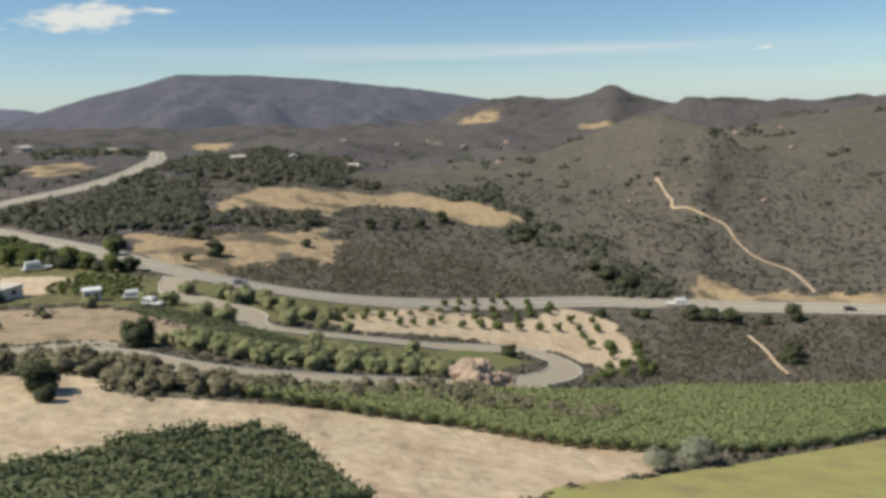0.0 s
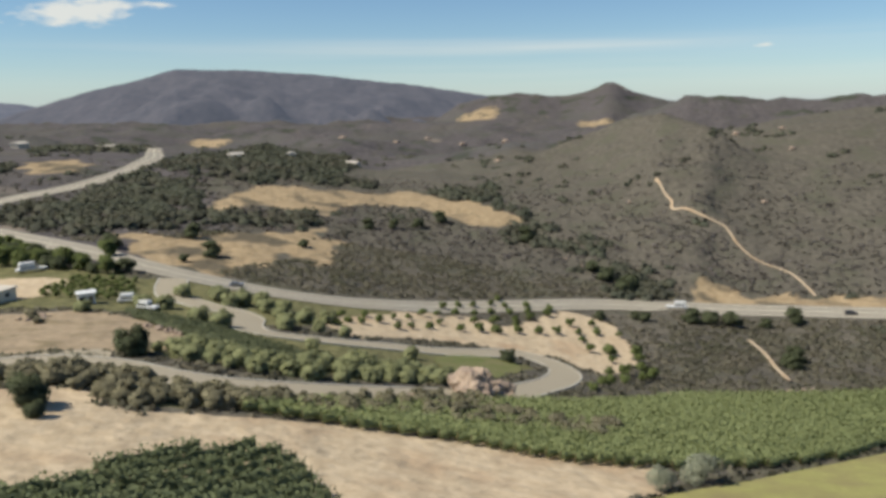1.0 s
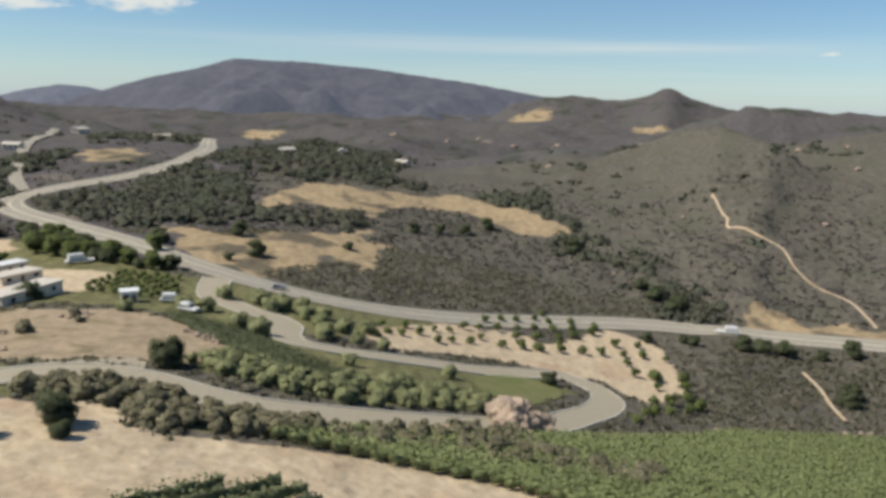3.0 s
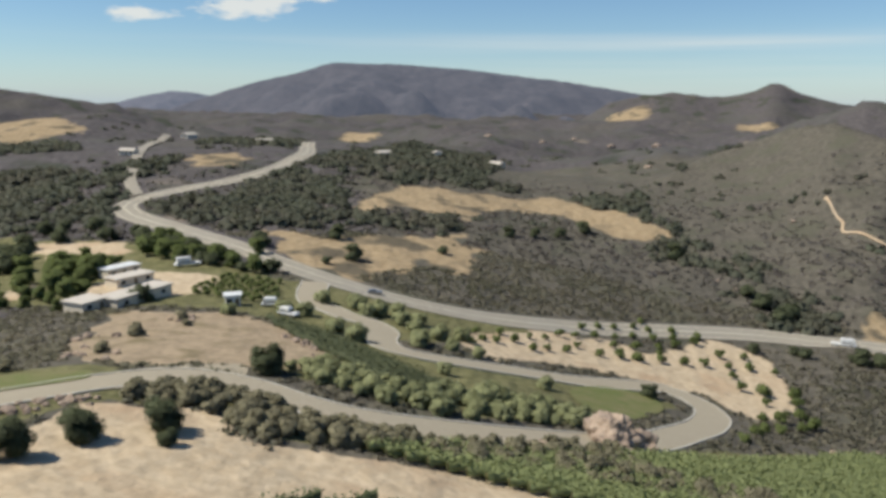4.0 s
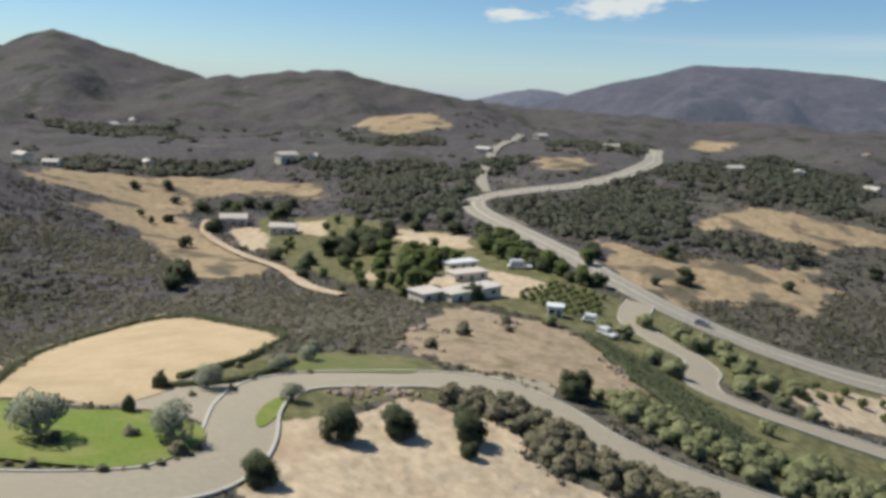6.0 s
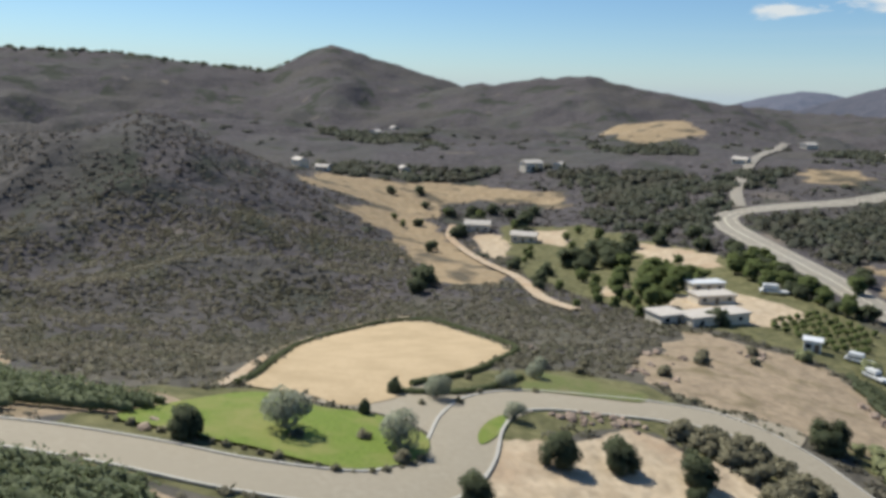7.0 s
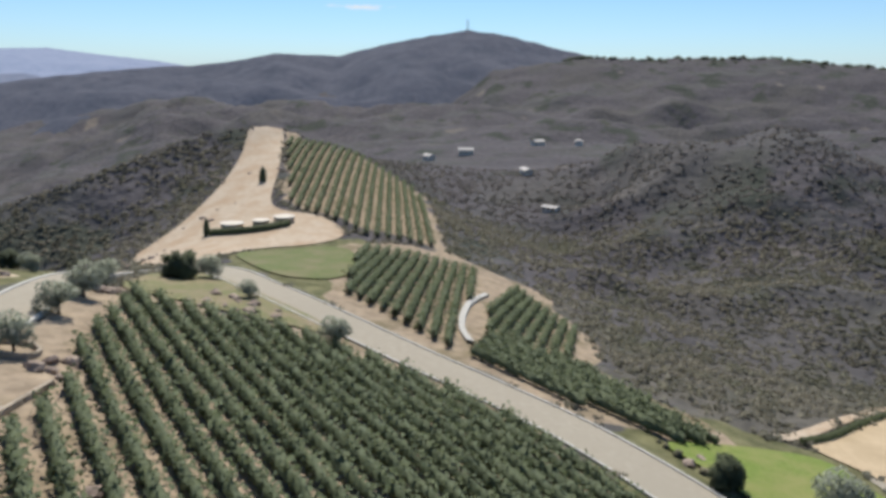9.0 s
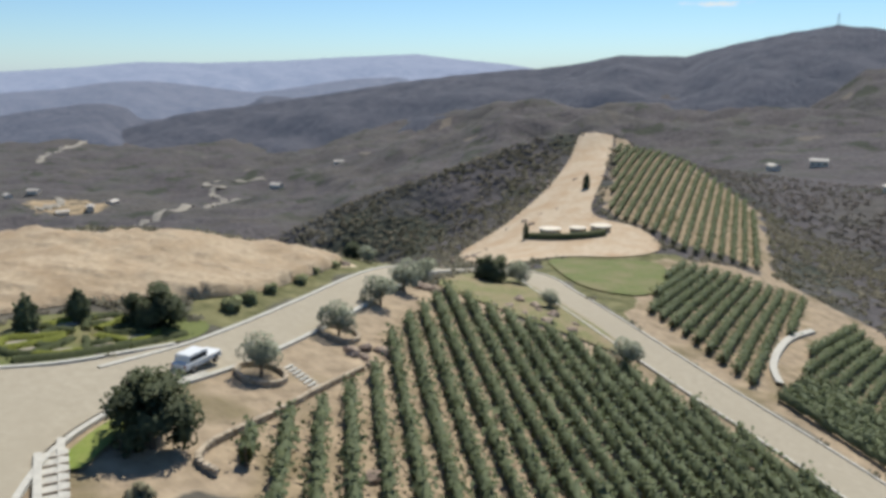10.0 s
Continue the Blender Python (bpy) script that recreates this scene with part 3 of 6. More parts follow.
def ground_material():
    m = bpy.data.materials.new("chaparral_ground")
    m.use_nodes = True
    n, l = m.node_tree.nodes, m.node_tree.links
    b = n["Principled BSDF"]
    b.inputs["Roughness"].default_value, b.inputs["Specular IOR Level"].default_value = 1.0, 0.1
    g = n.new("ShaderNodeNewGeometry")

    def tex(scale, det=5.0, kind="noise"):
        t = n.new("ShaderNodeTexNoise" if kind == "noise" else "ShaderNodeTexVoronoi")
        t.inputs["Scale"].default_value = scale
        t.inputs["Detail"].default_value = det
        l.new(g.outputs["Position"], t.inputs["Vector"])
        return t.outputs["Fac" if kind == "noise" else "Distance"]

    def ramp(v, lo, hi):
        x = n.new("ShaderNodeMapRange")
        x.inputs["From Min"].default_value, x.inputs["From Max"].default_value = lo, hi
        l.new(v, x.inputs["Value"])
        return x.outputs[0]

    def mixed(f, a, c):
        x = n.new("ShaderNodeMix")
        x.data_type = "RGBA"
        l.new(f, x.inputs[0])
        for s, v in ((6, a), (7, c)):
            if isinstance(v, tuple):
                x.inputs[s].default_value = (*v, 1)
            else:
                l.new(v, x.inputs[s])
        return x.outputs[2]

    def calc(op, a, c):
        x = n.new("ShaderNodeMath")
        x.operation = op
        for s, v in ((0, a), (1, c)):
            if isinstance(v, float):
                x.inputs[s].default_value = v
            else:
                l.new(v, x.inputs[s])
        return x.outputs[0]

    brush = mixed(ramp(tex(0.25, 8), 0.35, 0.65), (0.070, 0.063, 0.063), (0.112, 0.100, 0.098))
    brush = mixed(ramp(tex(0.012, 5), 0.5, 0.64), brush, (0.090, 0.086, 0.078))
    brush = mixed(ramp(tex(0.045, 6), 0.60, 0.72), brush, (0.068, 0.070, 0.050))
    brush = mixed(ramp(tex(0.02, 7), 0.56, 0.63), brush, (0.056, 0.060, 0.045))
    brush = mixed(ramp(tex(0.017, 8), 0.66, 0.72), brush, (0.165, 0.14, 0.115))
    brush = mixed(ramp(tex(0.006, 4), 0.53, 0.66), brush, mixed(ramp(tex(0.3, 8), 0.35, 0.65), (0.072, 0.066, 0.060), (0.114, 0.103, 0.092)))
    dirt = mixed(ramp(tex(0.5, 6), 0.35, 0.7), (0.41, 0.32, 0.215), (0.54, 0.435, 0.305))
    dirt = mixed(ramp(tex(0.07, 5), 0.5, 0.7), dirt, (0.40, 0.29, 0.19))
    grass = mixed(ramp(tex(0.3, 6), 0.35, 0.7), (0.27, 0.20, 0.12), (0.38, 0.29, 0.18))
    grass = mixed(ramp(tex(0.045, 6), 0.54, 0.62), grass, (0.12, 0.10, 0.07))
    leafy = mixed(ramp(tex(0.4, 6), 0.35, 0.7), (0.10, 0.099, 0.046), (0.195, 0.180, 0.090))
    a = n.new("ShaderNodeVertexColor")
    a.layer_name = "cover"
    s = n.new("ShaderNodeSeparateColor")
    l.new(a.outputs["Color"], s.inputs[0])
    edge = calc("MULTIPLY", calc("SUBTRACT", tex(0.18, 6), 0.5), 1.2)
    near = n.new("ShaderNodeVertexColor")
    near.layer_name = "scrub"
    scrub = mixed(ramp(tex(0.35, 8), 0.35, 0.65), (0.081, 0.073, 0.059), (0.128, 0.115, 0.092))
    scrub = mixed(ramp(tex(0.05, 5), 0.5, 0.65), scrub, (0.096, 0.092, 0.068))
    col = mixed(ramp(calc("ADD", near.outputs["Color"], edge), 0.3, 0.7), brush, scrub)
    for ch, c in ((1, grass), (2, leafy), (0, dirt)):
        col = mixed(ramp(calc("ADD", s.outputs[ch], edge), 0.4, 0.6), col, c)
    tilled = mixed(ramp(tex(0.6, 6), 0.35, 0.7), (0.26, 0.20, 0.135), (0.38, 0.295, 0.20))
    tilled = mixed(ramp(tex(0.12, 6), 0.52, 0.66), tilled, (0.20, 0.16, 0.095))
    col = mixed(ramp(calc("ADD", a.outputs["Alpha"], edge), 0.4, 0.6), col, tilled)
    l.new(col, b.inputs["Base Color"])
    bp = n.new("ShaderNodeBump")
    bp.inputs["Strength"].default_value, bp.inputs["Distance"].default_value = 0.8, 1.2
    l.new(calc("ADD", tex(0.22, 8), calc("MULTIPLY", tex(0.06, 4), 2.0)), bp.inputs["Height"])
    bq = n.new("ShaderNodeBump")
    bq.inputs["Strength"].default_value, bq.inputs["Distance"].default_value = 1.0, 14.0
    l.new(tex(0.014, 7), bq.inputs["Height"])
    far = calc("MULTIPLY", ramp(calc("SUBTRACT", 0.0, s.outputs[0]), -0.5, 0.0), 1.0)
    l.new(far, bq.inputs["Strength"])
    l.new(bq.outputs[0], bp.inputs["Normal"])
    l.new(bp.outputs[0], b.inputs["Normal"])
    return m


tagged(part("ground", ground_mesh, ground_material()), "brown chaparral hills with dry grass and bare soil", "ground", kind="structure")


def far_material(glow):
    """Brushy slopes with the haze of miles of air put into a cool tint and a blue glow."""
    m = bpy.data.materials.new("haze_glow_slopes")
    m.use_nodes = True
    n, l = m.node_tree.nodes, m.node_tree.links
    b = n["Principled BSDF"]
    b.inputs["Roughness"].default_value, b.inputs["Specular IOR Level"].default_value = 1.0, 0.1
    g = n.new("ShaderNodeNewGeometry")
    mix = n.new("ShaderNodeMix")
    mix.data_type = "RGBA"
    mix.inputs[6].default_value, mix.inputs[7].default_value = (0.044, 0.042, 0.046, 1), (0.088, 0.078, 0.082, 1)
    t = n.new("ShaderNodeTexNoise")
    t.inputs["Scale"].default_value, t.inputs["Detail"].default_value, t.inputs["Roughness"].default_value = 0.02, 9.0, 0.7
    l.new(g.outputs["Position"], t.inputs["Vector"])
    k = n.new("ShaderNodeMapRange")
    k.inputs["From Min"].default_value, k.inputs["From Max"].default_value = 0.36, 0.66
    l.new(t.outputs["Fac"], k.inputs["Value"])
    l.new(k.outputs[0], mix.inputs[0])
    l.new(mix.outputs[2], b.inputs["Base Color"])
    # Bluish emission stands in for bright air before the slopes; no air is modelled.
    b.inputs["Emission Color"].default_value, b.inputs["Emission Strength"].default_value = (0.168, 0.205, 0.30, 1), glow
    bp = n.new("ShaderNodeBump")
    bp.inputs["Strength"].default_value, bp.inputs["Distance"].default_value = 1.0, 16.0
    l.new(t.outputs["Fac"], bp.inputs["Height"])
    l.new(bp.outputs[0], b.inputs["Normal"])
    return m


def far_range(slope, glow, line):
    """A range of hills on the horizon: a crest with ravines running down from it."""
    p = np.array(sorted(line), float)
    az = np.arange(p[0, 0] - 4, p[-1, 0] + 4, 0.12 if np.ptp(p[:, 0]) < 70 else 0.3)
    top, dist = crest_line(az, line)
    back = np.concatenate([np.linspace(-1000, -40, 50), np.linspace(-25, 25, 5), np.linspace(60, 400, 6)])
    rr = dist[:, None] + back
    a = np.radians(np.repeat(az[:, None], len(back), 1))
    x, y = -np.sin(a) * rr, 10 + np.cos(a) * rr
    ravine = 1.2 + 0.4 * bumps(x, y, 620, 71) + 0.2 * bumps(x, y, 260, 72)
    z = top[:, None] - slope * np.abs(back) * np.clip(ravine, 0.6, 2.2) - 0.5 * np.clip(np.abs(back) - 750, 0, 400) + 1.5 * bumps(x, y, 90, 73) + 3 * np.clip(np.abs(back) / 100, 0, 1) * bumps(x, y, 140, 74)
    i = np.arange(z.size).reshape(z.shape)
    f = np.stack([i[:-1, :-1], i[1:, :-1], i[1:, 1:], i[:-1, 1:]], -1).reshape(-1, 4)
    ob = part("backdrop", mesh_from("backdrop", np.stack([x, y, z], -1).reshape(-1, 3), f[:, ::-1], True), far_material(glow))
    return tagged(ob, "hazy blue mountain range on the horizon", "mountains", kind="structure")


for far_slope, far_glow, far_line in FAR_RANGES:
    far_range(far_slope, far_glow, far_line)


def height1(x, y):
    return float(height(np.array([x]), np.array([y]))[0])


def ribbon(name, line, offs, lifts, mat, step=2.0, closed=False):
    """A strip laid along a curve: across it, offsets and lifts above the ground."""
    c = rounded(line, closed, step)
    d = np.gradient(c, axis=0) if not closed else np.roll(c, -1, 0) - np.roll(c, 1, 0)
    side = np.stack([d[:, 1], -d[:, 0]], 1) / (np.linalg.norm(d, axis=1)[:, None] + 1e-9)
    pts = c[:, None] + side[:, None] * np.array(offs)[None, :, None]
    z = height(pts[..., 0], pts[..., 1]) + np.array(lifts)
    v = np.concatenate([pts, z[..., None]], -1)
    n, k = z.shape
    i = np.arange(n * k).reshape(n, k)
    if closed:
        i = np.concatenate([i, i[:1]])
    f = np.stack([i[:-1, :-1], i[:-1, 1:], i[1:, 1:], i[1:, :-1]], -1).reshape(-1, 4)
    return part(name, mesh_from(name, v.reshape(-1, 3), f[:, ::-1], False), mat)


def patch(name, poly, mat, lift=0.14, step=2.5, smooth_edge=True, rough=0.0):
    """A piece of ground cover with a smooth outline, draped on the hills."""
    edge = rounded(poly, True, 1.5) if smooth_edge else np.array(poly, float)
    lo, hi = edge.min(0), edge.max(0)
    xs, ys = np.meshgrid(np.arange(lo[0], hi[0], step), np.arange(lo[1], hi[1], step))
    keep = inside(xs, ys, edge)
    pts = [Vector(p) for p in edge] + [Vector(p) for p in np.stack([xs[keep], ys[keep]], 1)]
    n = len(edge)
    vs, _, fs, *_ = geometry.delaunay_2d_cdt(pts, [(i, (i + 1) % n) for i in range(n)], [list(range(n))], 1, 1e-4)
    p = np.array([tuple(v) for v in vs])
    z = height(p[:, 0], p[:, 1]) + lift
    if rough:
        z[n:] += rough * (0.5 + 0.5 * bumps(p[n:, 0], p[n:, 1], 23, 5) + 0.45 * np.abs(bumps(p[n:, 0], p[n:, 1], 7, 15)) + 0.35 * np.abs(bumps(p[n:, 0], p[n:, 1], 3.1, 6)))
    me = mesh_from(name, np.column_stack([p, z]), np.array([f for f in fs if len(f) == 3]), True)
    return part(name, me, mat)


def kerbed(name, line, half, mat, label, kerb=True):
    steps = np.linspace(-half, half, 7)
    tagged(ribbon(name, line, steps, 0.16 + 0.05 * (1 - (steps / half) ** 2), mat, 1.5), label, "road", kind="structure")
    if kerb:
        for s in (-1, 1):
            o = np.array([half - 0.02, half - 0.02, half + 0.4, half + 0.4]) * s
            tagged(ribbon("kerb", line, o[::s], np.array([0.05, 0.32, 0.32, -0.1])[::s], M_CONCRETE, 1.5), "pale concrete kerb along the driveway", "kerb", kind="structure")


kerbed("driveway_hilltop", DRIVE[3:10], 2.9, M_ASPHALT, "pale narrow asphalt drive along the hilltop")
kerbed("driveway", DRIVE[9:], 4.2, M_ASPHALT, "pale grey winding asphalt driveway with concrete kerbs")
kerbed("driveway_lower", DRIVE_LOW, 4.2, M_ASPHALT, "pale grey asphalt driveway curling down to the highway")
kerbed("highway", HIGHWAY, 6.4, M_HIGHWAY, "grey two-lane valley highway with wide shoulders", False)
tagged(ribbon("road_line", HIGHWAY, [-0.25, 0.25], [0.26, 0.26], M_LINE, 3), "faded yellow centre line on the highway", "road marking", kind="structure")
for s in (-4.6, 4.6):
    tagged(ribbon("road_line", HIGHWAY, [s - 0.12, s + 0.12], [0.23, 0.23], M_LINE, 3), "faded pale edge line on the highway", "road marking", kind="structure")
tagged(ribbon("dirt_track", TRAIL, [-0.65, 0, 0.65], [0.3, 0.4, 0.3], M_DUST, 3), "pale dirt track climbing the brushy hill", "track", kind="structure")
COURT = [(-60, 47), (-66, 58), (-66, 64), (-72, 66), (-78, 66), (-83, 63), (-87, 59), (-94, 57), (-92, 70), (-95, 78), (-88, 82), (-86, 90), (-79, 96), (-76, 84), (-70, 70), (-62, 62)]
tagged(patch("court", COURT, M_ASPHALT, 0.13), "pale asphalt forecourt between the drive and the arena", "road", kind="structure")
for line in ([(-41, -31.4), (-35, -30), (-29, -27.9), (-23, -24.4), (-17, -18.4)], [(-42.5, -38), (-37, -38), (-31, -38.4), (-25, -40.4)]):
    tagged(ribbon("kerb", line, [-0.2, -0.2, 0.2, 0.2], [0.05, 0.36, 0.36, -0.1], M_CONCRETE, 1.0), "pale concrete kerb round the turnaround", "kerb", kind="structure")
tagged(patch("lawn_verge", [(-36, -29.2), (-29, -27), (-23.6, -23.6), (-24, -22), (-28, -24.4), (-33, -27)], M_LAWN, 0.3), "green verge beside the turnaround kerb", "lawn", kind="structure")
TURNAROUND = [(-25, -40), (-31, -38), (-37, -37.6), (-42, -37.4), (-40, -32), (-35, -30.6), (-29, -28.5), (-23, -25), (-17, -19), (-6, -14), (0, -30), (-10, -42)]
GARDEN = [(-22, -41), (-27, -40), (-33, -38.8), (-40, -38.6), (-46, -39), (-49, -42), (-44, -46), (-38, -49), (-30, -50), (-22, -50)]
tagged(patch("turnaround", TURNAROUND, M_ASPHALT, 0.2), "wide asphalt turnaround at the hilltop", "road", kind="structure")
APRON = [(-75, 108), (-72, 117), (-68.5, 123), (-64, 127.5), (-59, 130.5), (-55.5, 122), (-58, 116), (-65, 109), (-70, 104)]
tagged(patch("apron", APRON, M_ASPHALT, 0.21), "wide asphalt apron at the bend of the drive", "road", kind="structure")
tagged(patch("arena", ARENA, M_SAND, 0.22), "riding arena of raked tan sand with a dark hedge", "riding arena", kind="structure")
tagged(patch("lawn_island", LAWN_ISLAND, M_LAWN, 0.35), "bright green lawn island beside the drive", "lawn", kind="structure")
tagged(patch("lawn_strip", LAWN_STRIP, M_MEADOW, 0.3), "green lawn strip beside the drive", "lawn", kind="structure")
tagged(patch("lawn_corner", LAWN_CORNER, M_LAWN, 0.3), "small green lawn at the bend of the drive", "lawn", kind="structure")
tagged(patch("lawn_curve", [(8, 168), (16, 182), (21, 198), (17, 208), (6, 204), (-2, 190), (0, 174)], M_MEADOW, 0.3), "green grass inside the bend of the lower drive", "lawn", kind="structure")
tagged(patch("lawn_slope", LAWN_SLOPE, M_DRYLAWN, 0.3), "yellow-green grass slope below the house", "lawn", kind="structure")
tagged(patch("lawn_ridge", LAWN_RIDGE, M_MEADOW, 0.3), "dull green grass on the ridge beside the drive", "lawn", kind="structure")
tagged(patch("lawn_fork", LAWN_FORK, M_FORK, 0.25), "patchy grass between the two arms of the drive", "lawn", kind="structure")
tagged(patch("ridge_pad", RIDGE_PAD, M_DUST, 0.25), "pale bulldozed dirt road along the ridge", "track", kind="structure")

# ---- plants ----
def cards(centres, size, rng, up=0.3):
    """Small bent leaf sprays, four corners each, at the given places."""
    n = len(centres)
    a = rng.normal(size=(n, 3))
    a[:, 2] *= 0.7
    a /= np.linalg.norm(a, axis=1)[:, None]
    b = np.cross(a, rng.normal(size=(n, 3)))
    b /= np.linalg.norm(b, axis=1)[:, None]
    s = size * rng.uniform(0.6, 1.4, (n, 1))
    v = np.stack([centres - a * s, centres + b * s * 0.7, centres + a * s, centres - b * s * 0.7], 1).reshape(-1, 3)
    return v, np.arange(4 * n).reshape(n, 4)


def crown_points(rng, clumps, n, spread):
    """Leaf places on and in a set of clumps: centre and radius each."""
    w = np.array([c[3] ** 2 for c in clumps])
    pick = rng.choice(len(clumps), n, p=w / w.sum())
    d = rng.normal(size=(n, 3))
    d /= np.linalg.norm(d, axis=1)[:, None]
    r = rng.uniform(0.55, 1.0, (n, 1)) ** 0.6
    c = np.array(clumps)[pick]
    return c[:, :3] + d * r * c[:, 3:4] * np.array([1, 1, spread])


def tube(p, q, r0, r1, sides=6):
    p, q = Vector(p), Vector(q)
    t = (q - p).to_track_quat("Z", "Y").to_matrix()
    v, f = [], []
    for c, r in ((p, r0), (q, r1)):
        v += [tuple(c + t @ Vector((r * math.cos(6.283 * i / sides), r * math.sin(6.283 * i / sides), 0))) for i in range(sides)]
    f += [(i, (i + 1) % sides, sides + (i + 1) % sides, sides + i) for i in range(sides)]
    return v, f


def joined(pieces):
    v, f, base = [], [], 0
    for a, b in pieces:
        v.append(np.asarray(a, float).reshape(-1, 3))
        f.append(np.asarray(b, int) + base)
        base += len(v[-1])
    return np.concatenate(v), np.concatenate(f)


def blob(rng, centre, radius, spread=0.8, rough=0.25):
    """A rough inner mass of leaves, as quads round a squashed ball."""
    a, b = np.meshgrid(np.arange(8) / 8 * 6.283, np.array([-1.2, -0.6, 0, 0.6, 1.2]))
    r = radius * (1 + rough * rng.uniform(-1, 1, a.shape))
    v = np.stack([r * np.cos(b) * np.cos(a), r * np.cos(b) * np.sin(a), r * np.sin(b) * spread], -1).reshape(-1, 3) + np.array(centre)
    f = [(i * 8 + j, i * 8 + (j + 1) % 8, (i + 1) * 8 + (j + 1) % 8, (i + 1) * 8 + j) for i in range(4) for j in range(8)]
    return v, np.array(f)


def tree(kind, label, category, seed, high, wide, stem, mat, leaves, leaf, spread=0.75, clumps=9, low=0.35, airy=False, puff=1.0):
    """A tree, or a shrub where the stem is short: a tapered trunk with limbs, and a crown of leaf sprays in uneven clumps."""
    rng = np.random.RandomState(seed)
    root = new(kind)
    root.empty_display_size = 0.2
    tagged(root, label, category)
    cl = []
    for i in range(clumps):
        a, r = rng.uniform(0, 6.283), wide * 0.5 * (0.62 * rng.uniform(0, 1) ** 0.5)
        z = high * (low + (1 - low) * rng.uniform(0.15, 0.8) * (1 - 0.5 * (r / (0.5 * wide)) ** 2))
        cl.append((r * math.cos(a), r * math.sin(a), z, puff * wide * rng.uniform(0.16, 0.30)))
    wood = [tube((0, 0, -0.5), (0.1, 0, high * stem), 0.045 * high, 0.03 * high)]
    for c in cl[: 6]:
        wood.append(tube((0.1, 0, high * stem * 0.9), c[:3], 0.022 * high, 0.006 * high, 5))
    v, f = joined(wood)
    part("trunk", mesh_from("trunk", v, f, True), M_BARK, root)
    pieces = [cards(crown_points(rng, cl, leaves, spread), leaf, rng)]
    if not airy:
        pieces += [blob(rng, c[:3], c[3] * 0.58, spread) for c in cl]
    v, f = joined(pieces)
    part("crown", mesh_from("crown", v, f, True, (v - np.array([0, 0, 0.3 * high])) / np.array([wide, wide, high]) + np.array([0, 0, 0.12])), mat, root)
    return root


def at_ground(x, y, turn=0.0, scale=1.0, sink=0.0):
    return Matrix.Translation((x, y, height1(x, y) - sink)) @ Matrix.Rotation(turn, 4, "Z") @ Matrix.Diagonal((scale, scale, scale, 1))


plant_rng = np.random.RandomState(77)


def plant(models, x, y, scale=1.0, label="", sink=0.1):
    """Sets one of the models at a place; the first time a model is used it is moved there itself."""
    m = models[plant_rng.randint(len(models))]
    where = at_ground(x, y, plant_rng.uniform(0, 6.28), scale, sink)
    if not m.get("set"):
        m["set"] = 1
        m.matrix_basis = where
        ob = m
    else:
        keep = m.scale.copy()
        m.scale = (1, 1, 1)
        ob = copy_thing(m, where)
        m.scale = keep
    if label:
        ob["label"] = label
    return ob


OAKS = [tree("oak_tree", "dark green rounded live oak tree", "tree", 10 + i, 5.2, 6.4, 0.3, M_OAK, 5200, 0.14, 0.88, 26, 0.02, puff=0.75) for i in range(4)]
OLIVES = [tree("olive_tree", "airy grey-green olive tree", "tree", 20 + i, 4.4, 4.8, 0.3, M_OLIVE, 2600, 0.12, 0.85, 11, 0.12, True) for i in range(3)]
SHRUBS = [tree("shrub", "grey-brown sagebrush shrub beside the drive", "shrub", 30 + i, 2.0, 3.0, 0.2, M_SAGE, 1700, 0.13, 0.8, 20, 0.03, puff=0.72) for i in range(4)]
WILLOWS = [tree("willow_shrub", "pale green bushy willow below the drive", "shrub", 40 + i, 3.4, 4.8, 0.2, M_WILLOW, 2400, 0.15, 0.85, 26, 0.03, puff=0.66) for i in range(4)]
ORCHARD = [tree("fruit_tree", "small round green orchard tree", "tree", 50 + i, 2.9, 3.4, 0.25, M_GREEN, 420, 0.24, 0.85, 7, 0.2) for i in range(3)]
GREENS = [tree("broadleaf_tree", "bright green broadleaf tree", "tree", 60 + i, 8.0, 8.5, 0.3, M_GREEN, 2200, 0.30, 0.85, 24, 0.08, puff=0.72) for i in range(3)]
FAR_OAKS = [tree("valley_oak", "dark green spreading valley oak", "tree", 80 + i, 7.0, 9.5, 0.2, M_OAK, 1600, 0.32, 0.8, 22, 0.02, puff=0.75) for i in range(4)]

# Oaks and shrubs round the drive and on the dirt pad.
for x, y, s in ((-62, 78, 1.0), (-59, 86, 0.95), (-53, 94, 1.0), (-50, 90, 0.5), (-57, 61, 0.75), (-79, 37, 0.85), (-54, 129, 1.15), (-29.6, -22.4, 1.3), (-114, -47, 1.15), (-98, -66, 0.7), (-43.5, -43, 1.05), (18, 207, 0.9)):
    plant(OAKS, x, y, s, "dark green live oak beside the driveway")
for x, y, s in ((-79, 49, 1.45), (-86, 76, 1.0), (-88, 91, 0.8), (-75, 82, 0.75), (-71, 60, 1.25), (-118, -43, 1.1), (-94, -12, 1.1), (-98, -62, 0.8), (-91, 100, 0.8), (-107, -31, 0.8), (-98, 108, 0.6), (34, 96, 1.2), (27, 91, 0.9), (-76, -40.5, 1.15), (-86, -44.5, 1.2), (-95, -47.5, 1.1)):
    plant(OLIVES, x, y, s, "grey-green olive tree beside the driveway")
for x, y, s in ((-87, 130, 1.2), (-93, 150, 1.4), (-97, 156, 1.2), (-90, 166, 1.1), (-96, 174, 1.3), (-67, 58, 0.9), (-74, 57, 0.8), (-76, 49, 0.8), (-25, -17, 0.8)):
    plant(SHRUBS, x, y, s)


